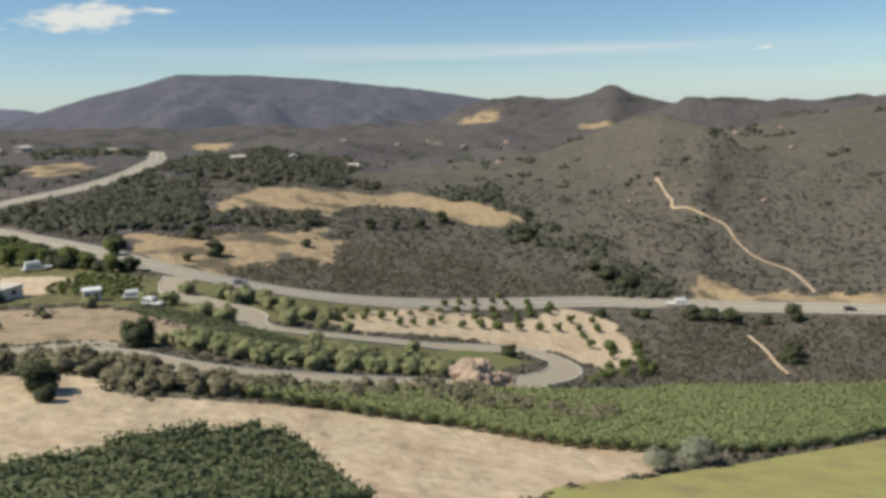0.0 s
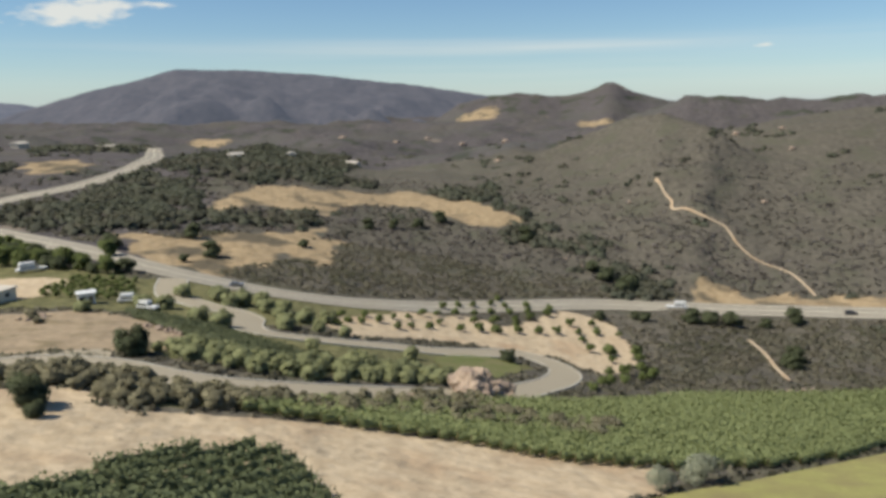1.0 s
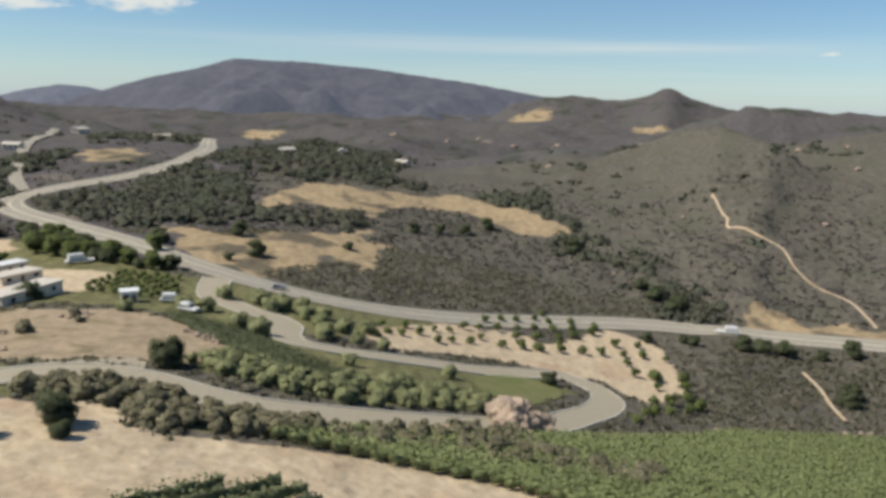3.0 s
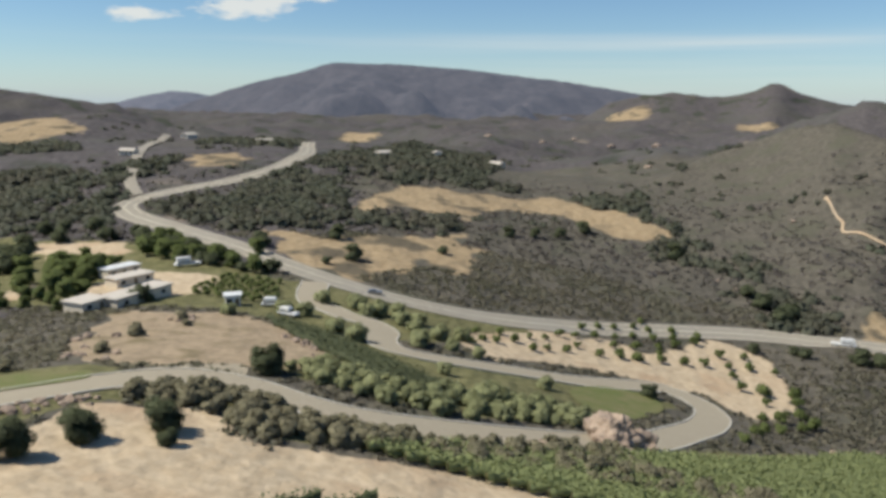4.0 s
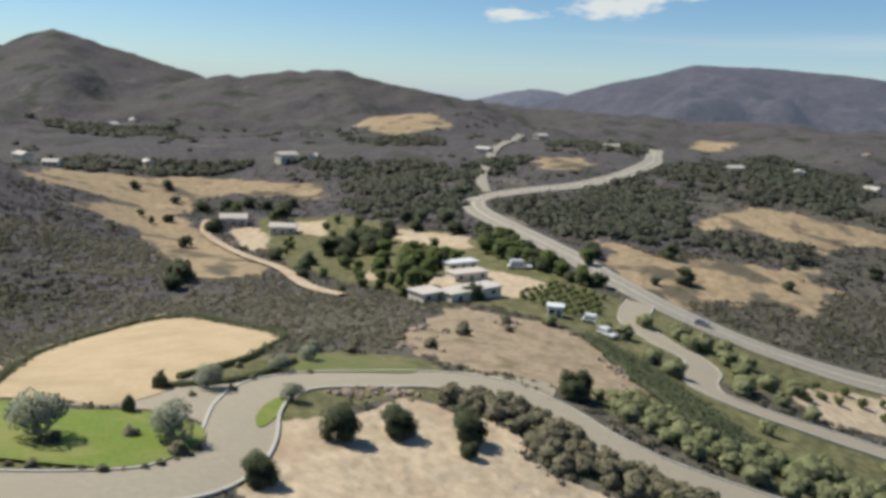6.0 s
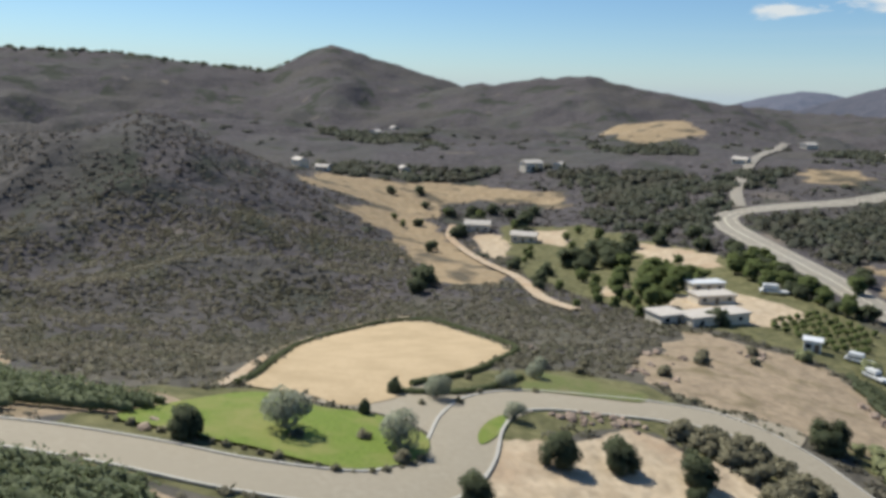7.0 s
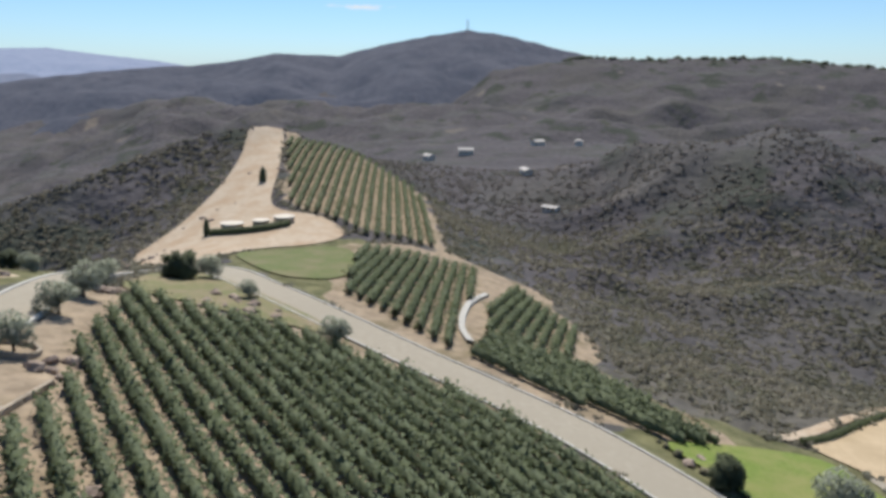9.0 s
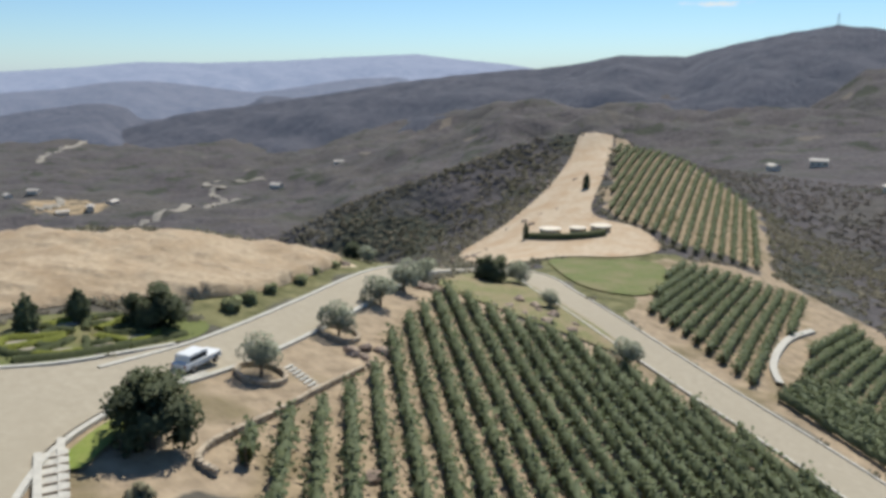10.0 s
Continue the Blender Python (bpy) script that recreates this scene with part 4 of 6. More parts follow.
for i, (x, y) in enumerate(rounded([(-88, 31), (-83, 34), (-78, 38), (-74, 42), (-69, 46), (-65.5, 51), (-65.5, 57), (-67.5, 62)], False, 2.4)):
    plant(SHRUBS, x, y, 0.28 + 0.12 * (i % 3), "low brown shrub edging the lawn")
for x, y, s in ((-84, 94, 0.5), (-90, 92, 0.6), (-94, 88, 0.6), (-97, 98, 0.5), (-100, 108, 0.5), (-104, 112, 0.6), (-84, 72, 0.5), (-83, 78, 0.6), (-86, 84, 0.5), (-110, 118, 0.7), (-92, 112, 0.8), (-96, 118, 0.7)):
    plant(SHRUBS, x, y, s)


def scatter(poly, gap, seed, jitter=0.45):
    rng = np.random.RandomState(seed)
    p = np.array(poly, float)
    xs, ys = np.meshgrid(np.arange(p[:, 0].min(), p[:, 0].max(), gap), np.arange(p[:, 1].min(), p[:, 1].max(), gap))
    xs, ys = xs + rng.uniform(-jitter, jitter, xs.shape) * gap, ys + rng.uniform(-jitter, jitter, ys.shape) * gap
    k = inside(xs, ys, poly)
    return list(zip(xs[k].tolist(), ys[k].tolist(), rng.uniform(0.7, 1.25, k.sum()).tolist()))


def off_road(x, y, gap=5.0):
    return min(float(np.min(np.hypot(r[:, 0] - x, r[:, 1] - y))) for r in ROADS) > gap


ROADS = [rounded(r, False, 2.0) for r in (DRIVE, DRIVE_LOW, HIGHWAY)]
# The brushy edge between the dirt pad and the drive, and the willows below it.
EDGE_BRUSH = [(-66, 103), (-60, 112), (-50, 113), (-40, 112), (-28, 114), (-16, 121), (-4, 132), (4, 138), (14, 130), (30, 128), (28, 118), (0, 116), (-18, 109), (-30, 104), (-42, 99), (-54, 104)]
for x, y, s in scatter(EDGE_BRUSH, 2.5, 1):
    if off_road(x, y, 5.6):
        plant(SHRUBS, x, y, s * 1.3)
WILLOW_BAND = [(-56, 135), (-46, 129), (-36, 127), (-24, 129), (-12, 136), (-2, 146), (6, 160), (-6, 163), (-19, 152), (-28, 142), (-40, 142), (-50, 142)]
for x, y, s in scatter(WILLOW_BAND, 3.3, 2):
    if off_road(x, y, 5.5):
        plant(WILLOWS, x, y, s * 0.85)
for x, y, s in ((-75, 216, 1.2), (-60, 182, 1.1), (-53, 178, 1.2), (-41, 194, 1.2), (-38, 205, 1.2), (-65, 217, 1.3), (-58, 216, 1.3), (-50, 211, 1.2), (-73, 196, 1.1), (-78, 194, 1.1), (-29, 164, 0.8), (-18, 156, 0.9), (-8, 181, 0.9), (-40, 189, 1.1), (-60, 211, 1.2), (-33, 211, 1.1), (-89, 184, 0.9), (-45, 206, 1.1), (-54, 222, 1.1), (-46, 216, 1.1), (-26, 196, 0.9), (-33, 196, 0.9)):
    plant(WILLOWS, x, y, s * 1.15, "green bush beside the lower drive")
for x, y, s in ((-298, 277, 1.15), (-338, 273, 0.8), (-336, 288, 0.9), (-298, 234, 0.8), (-343, 263, 0.8), (-201, 241, 1.1), (-213, 229, 1.1), (-225, 256, 1.0), (-203, 208, 0.7), (-199, 222, 0.9), (-214, 262, 1.1), (-196, 291, 0.9), (-217, 290, 0.9), (-228, 307, 0.8), (-224, 278, 1.0)):
    plant(FAR_OAKS, x, y, s * 1.1, "grey-green oak shading the ranch and its paddocks")
for x, y, s in ((-219, 204, 0.7), (-182, 184, 0.6), (-194, 143, 0.8), (-320, 267, 0.8), (-318, 304, 0.8), (-214, 309, 0.9), (-237, 306, 0.9), (-206, 232, 1.0), (-218, 240, 1.0), (-208, 250, 0.9), (-230, 268, 0.9), (-345, 280, 0.7), (-325, 292, 0.8), (-306, 288, 0.9)):
    plant(FAR_OAKS, x, y, s * 1.05, "dark oak in the cluster beside the paddocks")
for x, y, s in ((-159, 214, 1.0), (-155, 204, 0.9), (-168, 232, 1.0), (-158, 226, 1.1), (-151, 194, 0.6), (-155, 184, 0.5), (-135, 180, 0.5), (-144, 196, 0.8), (-164, 202, 0.8), (-141, 199, 0.7), (-157, 238, 0.8), (-164, 240, 0.8), (-177, 189, 0.5), (-153, 173, 0.4), (-152, 215, 0.9), (-179, 236, 0.8), (-166, 220, 1.0), (-172, 212, 0.7), (-148, 184, 0.5), (-163, 192, 0.5), (-170, 198, 0.5)):
    plant(GREENS, x, y, s, "bright green tree near the ranch house")
for x, y, s in ((-320, 217, 0.5), (-325, 231, 0.5), (-334, 220, 0.5), (-261, 274, 0.6), (-268, 289, 0.6), (-250, 238, 0.4), (-245, 262, 0.5), (-240, 232, 0.5), (-186, 262, 0.6), (-182, 250, 0.6), (-232, 222, 0.4), (-255, 246, 0.4)):
    plant(GREENS, x, y, s, "pale green small tree among the paddocks")
# Orchard on the terrace above the highway.
for x, y in ((4, 258), (6, 240), (12, 244), (18, 270), (18, 247), (26, 251), (33, 255), (40, 259), (6, 272), (11, 275), (11, 263), (11, 254), (24, 283), (25, 274), (26, 265), (26, 258), (32, 280), (33, 288), (40, 280), (47, 271), (56, 275), (48, 262), (56, 265), (42, 287), (32, 271), (18, 259), (18, 282), (22, 290)):
    plant(ORCHARD, x, y, plant_rng.uniform(0.9, 1.25))
for x, y in ((-28, 219), (-24, 221), (-20, 228), (-16, 237), (-11, 241), (-10, 229), (-1, 242), (-30, 210), (-31, 224), (-7, 250), (-2, 254), (-4, 234), (-14, 224), (0, 264), (-24, 232)):
    plant(ORCHARD, x, y, plant_rng.uniform(0.75, 1.1))
for x, y, s in ((63, 264, 0.9), (48, 252, 0.9), (48, 240, 1.1), (55, 241, 1.5), (64, 244, 1.4), (63, 235, 1.2), (53, 212, 1.3), (47, 209, 1.0), (42, 191, 1.0), (37, 180, 0.9), (60, 211, 1.4), (60, 220, 1.2), (53, 229, 0.9), (50, 200, 1.0), (46, 199, 1.0), (56, 205, 1.1)):
    plant(ORCHARD, x, y, s, "round green fruit tree on the bare slope")
# Citrus grove by the gate.
for i in range(9):
    for k in range(7):
        x, y = -113 + 3.6 * i, 206 + 4.4 * k - 0.3 * i
        if inside(np.array([x]), np.array([y]), [(-112, 205), (-118, 234), (-100, 236), (-84, 222), (-87, 204)])[0] and off_road(x, y, 9):
            plant(ORCHARD, x, y, 0.72, "small dark citrus tree in a grove")
# Trees round the ranch and along the highway.
for x, y, s in ((138, 288, 1.0), (112, 285, 0.95), (104, 286, 0.9), (97, 287, 0.9), (117, 243, 0.9), (113, 236, 0.85), (125, 284, 0.6), (79, 288, 0.6), (43, 384, 1.2), (79, 322, 1.1), (84, 330, 1.0), (74, 336, 1.0), (70, 345, 0.9), (61, 285, 0.6), (76, 290, 0.5), (-86, 280, 0.95), (-123, 283, 0.8), (-127, 288, 0.8), (-102, 309, 1.0), (0, 405, 1.0), (-398, 257, 0.8), (-394, 276, 0.9), (-364, 260, 0.7), (-267, 199, 0.8), (-324, 228, 0.6), (-206, 154, 1.0), (-200, 150, 0.9), (-224, 210, 0.7), (-192, 194, 0.7), (-217, 237, 1.1), (-215, 254, 1.3), (-207, 246, 1.2), (-224, 262, 1.0), (-169, 276, 0.9), (-154, 272, 0.9), (-119, 193, 0.8), (-321, 264, 1.0), (-307, 288, 1.1), (-283, 265, 0.9), (-302, 241, 0.9), (-58, 317, 0.6), (-92, 268, 0.5), (-36, 372, 0.8), (-24, 380, 0.8), (-12, 388, 0.8)):
    plant(FAR_OAKS, x, y, s)
for x, y, s in ((-165, 222, 1.1), (-172, 230, 1.2), (-160, 230, 1.0), (-176, 218, 0.9), (-185, 208, 0.7), (-150, 205, 0.7), (-140, 250, 0.9), (-128, 255, 0.9), (-150, 258, 1.0), (-118, 246, 0.8), (-108, 242, 0.8), (-176, 205, 0.6), (-158, 196, 0.6), (-145, 190, 0.5), (-160, 262, 1.0), (-195, 240, 0.9), (-300, 275, 0.8), (-330, 275, 0.8), (-345, 262, 0.7), (-250, 285, 0.8), (-120, 270, 0.9)):
    plant(GREENS, x, y, s, "bright green tree by the ranch")
for x, y, s in scatter([(-160, 262), (-105, 238), (-92, 243), (-140, 282), (-180, 305), (-190, 300)], 6.5, 3):
    if off_road(x, y, 9.5):
        plant(GREENS if plant_rng.uniform() < 0.5 else FAR_OAKS, x, y, s * 0.75, "roadside broadleaf tree by the highway")


def clump_field(name, label, category, spots, mat, low, high, seed, squash=0.75, sprays=9, spray=0.55, core=0.0):
    """Many small rough bushes as one mesh."""
    rng = np.random.RandomState(seed)
    p = np.array(spots, float)
    n = len(p)
    s = rng.uniform(low, high, (n, 1, 1))
    z = height(p[:, 0], p[:, 1])
    q = np.repeat(np.column_stack([p[:, :2], z]), sprays, 0)
    w = np.repeat(s[:, 0], sprays, 0)
    d = rng.normal(size=(n * sprays, 3))
    d /= np.linalg.norm(d, axis=1)[:, None]
    d[:, 2] = np.abs(d[:, 2]) * squash
    leaf = q + d * w * rng.uniform(0.5, 1.0, (n * sprays, 1)) * np.array([1.15, 1.15, 1.0])
    v, f = cards(leaf, 1.0, rng)
    v = (v.reshape(-1, 4, 3) - leaf[:, None]) * (w * spray)[:, :, None] + leaf[:, None]
    v = v.reshape(-1, 3)
    nv = np.repeat(d * np.array([0.6, 0.6, 1.0]) + np.array([0, 0, 0.55]), 4, 0)
    f = facing(v, f, nv)
    if core:
        t = (1 + 5 ** 0.5) / 2
        ico = np.array([(-1, t, 0), (1, t, 0), (-1, -t, 0), (1, -t, 0), (0, -1, t), (0, 1, t), (0, -1, -t), (0, 1, -t), (t, 0, -1), (t, 0, 1), (-t, 0, -1), (-t, 0, 1)]) / (1 + t * t) ** 0.5
        tri = np.array([(0, 11, 5), (0, 5, 1), (0, 1, 7), (0, 7, 10), (0, 10, 11), (1, 5, 9), (5, 11, 4), (11, 10, 2), (10, 7, 6), (7, 1, 8), (3, 9, 4), (3, 4, 2), (4, 9, 5), (2, 4, 11), (9, 8, 1)])
        c = ico[None] * (1 + rng.uniform(-0.3, 0.3, (n, 12, 1))) * s * core * np.array([1, 1, squash]) + np.column_stack([p[:, :2], z])[:, None]
        m = (tri[None] + 12 * np.arange(n)[:, None, None]).reshape(-1, 3)
        v, f = np.concatenate([v, c.reshape(-1, 3)]), np.concatenate([f, np.column_stack([m, m[:, 2]]) + len(v)])
        me = bpy.data.meshes.new(name)
        me.from_pydata(v.tolist(), [], [tuple(x) if x[2] != x[3] else tuple(x[:3]) for x in f.tolist()])
        nv = np.concatenate([nv, np.tile(ico * np.array([0.8, 0.8, 1.0]) + np.array([0, 0, 0.3]), (n, 1))])
        me.polygons.foreach_set("use_smooth", np.full(len(me.polygons), True))
        me.normals_split_custom_set_from_vertices((nv / np.linalg.norm(nv, axis=1)[:, None]).tolist())
        return tagged(part(name, me, mat), label, category, kind="stuff")
    return tagged(part(name, mesh_from(name, v, f, True, nv), mat), label, category, kind="stuff")


def open_ground(x, y):
    """True where brush grows: off roads, fields, pads and blocks."""
    ok = np.ones(x.shape, bool)
    for p in GRASS_FIELDS + BARE_SOIL + LEAFY_GROUND + [COURT, TURNAROUND, GARDEN, ARENA, LAWN_ISLAND, LAWN_STRIP, LAWN_SLOPE, LAWN_RIDGE, LAWN_FORK, RIDGE_PAD] + [b[0] for b in BLOCKS]:
        ok &= ~inside(x, y, p)
    for r, gap in ((ROADS[0], 5.0), (ROADS[1], 5.5), (ROADS[2], 9.5), (rounded(TRAIL), 2.2)):
        near = np.full(x.shape, 1e9)
        for q in r[::2]:
            near = np.minimum(near, (x - q[0]) ** 2 + (y - q[1]) ** 2)
        ok &= near > gap * gap
    return ok


# ---- vineyards ----
# Each block: outline, direction of the rows, gap between rows, leaves.
BLOCKS = [
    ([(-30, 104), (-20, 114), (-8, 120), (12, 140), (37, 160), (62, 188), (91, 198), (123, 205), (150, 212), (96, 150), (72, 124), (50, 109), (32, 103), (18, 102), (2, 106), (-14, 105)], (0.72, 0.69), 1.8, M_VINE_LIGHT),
    ([(-44, 46), (-39, 62), (-35, 73), (-32, 82), (-27, 87), (-21, 90.5), (-16, 83), (-9, 66), (-4, 58), (-22, 46), (-34, 40)], (0.46, 0.89), 3.0, M_VINE),
    ([(-95, -43), (-93, -34), (-95, -23), (-93, -14), (-90, -3), (-85, 8), (-79, 17), (-70, 25), (-62, 31), (-55, 26), (-28, -10), (-36, -20), (-48, -22), (-56, -24.5), (-70, -33)], (0.725, 0.69), 2.6, M_VINE),
    ([(-176, -34), (-188, -6), (-104, 3), (-124, -21)], (0.98, 0.13), 2.35, M_VINE),
    ([(-180, 4), (-142, 20), (-116, 20), (-117, 8), (-122, 4)], (1.0, -0.03), 2.2, M_VINE),
    ([(-118, 6), (-114, 20), (-104, 30), (-91, 39), (-88, 33), (-95, 20), (-104, 5)], (0.55, 0.83), 2.4, M_VINE),
    ([(-311, -108), (-335, -85), (-310, -50), (-203, -20), (-191, -36), (-203, -52), (-210, -66), (-253, -84)], (0.966, 0.255), 3.0, M_VINE),
    ([(-80, 186), (-66, 179), (-46, 164), (-29, 150), (-19, 143), (-26, 136), (-38, 143), (-58, 160), (-72, 175)], (0.78, -0.62), 2.0, M_OAK),
]


def vine_row(p, q, mat, rng):
    """One trellised row from p to q: a leafy wall with sprays, and a post at each end."""
    p, q = np.array(p, float), np.array(q, float)
    long = np.linalg.norm(q - p)
    d = (q - p) / long
    side = np.array([d[1], -d[0]])
    n = max(3, int(long / 0.9))
    u = np.linspace(0, long, n)
    base = p + u[:, None] * d
    z = height(base[:, 0], base[:, 1])
    z0 = z[0]
    prof = [(-0.28, 0.35), (-0.5, 0.95), (-0.34, 1.6), (0.34, 1.6), (0.5, 0.95), (0.28, 0.35)]
    ring = []
    for o, h in prof:
        c = base + side * (o * rng.uniform(0.25, 1.35, (n, 1)))
        ring.append(np.column_stack([c - p, z - z0 + h * rng.uniform(0.66, 1.12, n)]))
    v = np.stack(ring, 1)
    i = np.arange(n * 6).reshape(n, 6)
    f = np.stack([i[:-1], np.roll(i, -1, 1)[:-1], np.roll(i, -1, 1)[1:], i[1:]], -1).reshape(-1, 4)
    k = int(long * 26)
    s = rng.uniform(0, long, k)
    c = p + s[:, None] * d + side * rng.normal(0, 0.47, (k, 1))
    leaf = np.column_stack([c - p, np.interp(s, u, z) - z0 + rng.uniform(0.3, 2.1, k)])
    out = np.concatenate([np.tile(np.array([(*(side * o * 1.6), h - 0.75) for o, h in prof]), (n, 1)), np.repeat(np.column_stack([side * ((c - p) @ side)[:, None] * 1.8, leaf[:, 2] - np.interp(s, u, z) + z0 - 0.6]), 4, 0)])
    v, f = joined([(v.reshape(-1, 3), f), cards(leaf, 0.24, rng)])
    row = part("trellised_vine", mesh_from("trellised_vine", v, f, True, out + np.array([0, 0, 0.15])), mat)
    row.location = (p[0], p[1], z0)
    tagged(row, "long leafy trellised grapevine on a slope", "grapevine", "grapevines on the slopes")
    for e, zz in ((0, z[0]), (long, z[-1])):
        o = part("post", POST_MESH, M_WOOD, row)
        o.location = (d[0] * e, d[1] * e, zz - z0)
    return row


v, f = joined([tube((0, 0, -0.3), (0, 0, 1.7), 0.06, 0.05)])
POST_MESH = mesh_from("post", v, f)
POST_MESH.materials.append(M_WOOD)
vine_rng = np.random.RandomState(9)
for poly, way, gap, leaves in BLOCKS:
    p = np.array(poly, float)
    w = np.array(way) / np.linalg.norm(way)
    s = np.array([w[1], -w[0]])
    across = p @ s
    for o in np.arange(across.min() + gap * 0.5, across.max(), gap):
        u = np.arange((p @ w).min(), (p @ w).max(), 0.5)
        line = u[:, None] * w + o * s
        k = inside(line[:, 0], line[:, 1], poly)
        cuts = np.flatnonzero(np.diff(np.concatenate([[0], k.astype(int), [0]])))
        for a, b in zip(cuts[::2], cuts[1::2]):
            if (b - a) * 0.5 > 4:
                vine_row(line[a], line[b - 1], leaves, vine_rng)

# ---- brush on the hills ----
brush_rng = np.random.RandomState(12)


def brush_spots(count, near, far, az_from=-45, az_to=175):
    r = np.sqrt(brush_rng.uniform(near ** 2, far ** 2, count))
    a = np.radians(brush_rng.uniform(az_from, az_to, count))
    x, y = -np.sin(a) * r, 10 + np.cos(a) * r
    thin = bumps(x, y, 60, 31) + 0.7 * bumps(x, y, 23, 32) > brush_rng.uniform(-1.6, 0.2, count)
    k = open_ground(x, y) & thin & (brush_rng.uniform(0, 1, count) < np.clip((540 - r) / 170, 0, 1))
    return np.column_stack([x[k], y[k]])


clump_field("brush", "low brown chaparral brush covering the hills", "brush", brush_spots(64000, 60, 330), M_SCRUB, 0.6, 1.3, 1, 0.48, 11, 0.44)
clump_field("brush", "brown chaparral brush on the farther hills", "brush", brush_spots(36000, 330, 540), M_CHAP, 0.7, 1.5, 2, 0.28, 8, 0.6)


def wood(spots_from, count, seed):
    rng = np.random.RandomState(seed)
    p = np.array(spots_from, float)
    x, y = rng.uniform(p[:, 0].min(), p[:, 0].max(), count), rng.uniform(p[:, 1].min(), p[:, 1].max(), count)
    k = inside(x, y, spots_from)
    for r in ROADS[2:]:
        for q in r[::2]:
            k &= (x - q[0]) ** 2 + (y - q[1]) ** 2 > 85
    return np.column_stack([x[k], y[k]])


OAK_WOODS = [
    [(-331, 357), (-255, 383), (-223, 358), (-206, 319), (-243, 304), (-290, 315)],
    [(-403, 373), (-337, 419), (-278, 415), (-256, 390), (-342, 358)],
    [(-215, 352), (-190, 385), (-165, 412), (-135, 413), (-114, 362), (-116, 314), (-150, 308), (-187, 329)],
    [(-255, 386), (-250, 442), (-262, 470), (-285, 440), (-275, 395)],
    [(-186, 400), (-180, 450), (-140, 440), (-125, 394), (-150, 380)],
    [(-180, 470), (-110, 450), (-62, 496), (-70, 640), (-100, 800), (-180, 800), (-175, 600)],
    [(-300, 560), (-225, 560), (-270, 720), (-330, 760)],
    [(-503, 253), (-455, 320), (-403, 373), (-414, 312), (-461, 246)],
    [(-700, 340), (-560, 338), (-600, 450), (-700, 470)],
    [(-117, 359), (-64, 387), (-60, 362), (-106, 330)],
    [(-11, 487), (35, 519), (34, 455), (-4, 472)],
    [(26, 447), (53, 448), (50, 425), (32, 443)],
    [(36, 408), (60, 415), (52, 378), (33, 379)],
    [(62, 397), (86, 384), (77, 358), (63, 371)],
    [(82, 357), (98, 347), (99, 313), (72, 313)],
    [(-82, 470), (-40, 482), (-30, 500), (-70, 505)],
    [(-450, 480), (-380, 450), (-340, 480), (-400, 520)],
]
for n, poly in enumerate(OAK_WOODS):
    box = np.ptp(np.array(poly), axis=0)
    spots = wood(poly, int(box[0] * box[1] / 38), 300 + n)
    rng = np.random.RandomState(n)
    spots = np.concatenate([spots + rng.normal(0, 1.6, spots.shape) for _ in range(3)])
    spots = spots[bumps(spots[:, 0], spots[:, 1], 34, 90) > -0.75]
    clump_field("oak_wood", "dark green oak wood on the valley floor", "wood", spots, M_OAKWOOD, 1.7, 3.9, 400 + n, 1.1, 10, 0.40, 0.8)
loose = np.random.RandomState(61)
lr, la = np.sqrt(loose.uniform(300 ** 2, 950 ** 2, 1500)), np.radians(loose.uniform(-32, 74, 1500))
lx, ly = -np.sin(la) * lr, 10 + np.cos(la) * lr
keep = (bumps(lx, ly, 170, 62) + 0.6 * bumps(lx, ly, 60, 63) > 0.25) & open_ground(lx, ly)
spots = np.column_stack([lx[keep], ly[keep]])
spots = np.concatenate([spots + loose.normal(0, 1.8, spots.shape) for _ in range(3)])
clump_field("oak_scrub", "scattered dark oaks among the chaparral", "wood", spots, M_OAKWOOD, 1.2, 3.0, 64, 0.85, 10, 0.42, 0.8)
ridge_az = np.radians(np.random.RandomState(4).uniform(66, 92, 240))
ridge_r = 1750 + np.random.RandomState(5).normal(0, 14, 240)
clump_field("ridge_wood", "row of dark trees along a far ridge top", "wood", np.column_stack([-np.sin(ridge_az) * ridge_r, 10 + np.cos(ridge_az) * ridge_r]), M_OAK, 3.0, 6.5, 6, 0.8, 10, 0.45, 0.8)


# ---- hedges, stones and small works ----
def box(bm, size, at=(0, 0, 0), bevel=0.0, turn=0.0, taper=1.0):
    """A box in a bmesh, standing on at, with worn edges where a bevel is given."""
    r = bmesh.ops.create_cube(bm, size=1.0)
    vs = r["verts"]
    for v in vs:
        t = taper if v.co.z > 0 else 1.0
        v.co = Vector((v.co.x * size[0] * t, v.co.y * size[1] * t, (v.co.z + 0.5) * size[2]))
    bmesh.ops.transform(bm, matrix=Matrix.Translation(at) @ Matrix.Rotation(turn, 4, "Z"), verts=vs)
    if bevel:
        es = list({e for v in vs for e in v.link_edges})
        bmesh.ops.bevel(bm, geom=es, offset=bevel, segments=2, affect="EDGES", profile=0.5)
    return bm


def boxed(size, at=(0, 0, 0), bevel=0.0, turn=0.0, taper=1.0):
    return box(bmesh.new(), size, at, bevel, turn, taper)


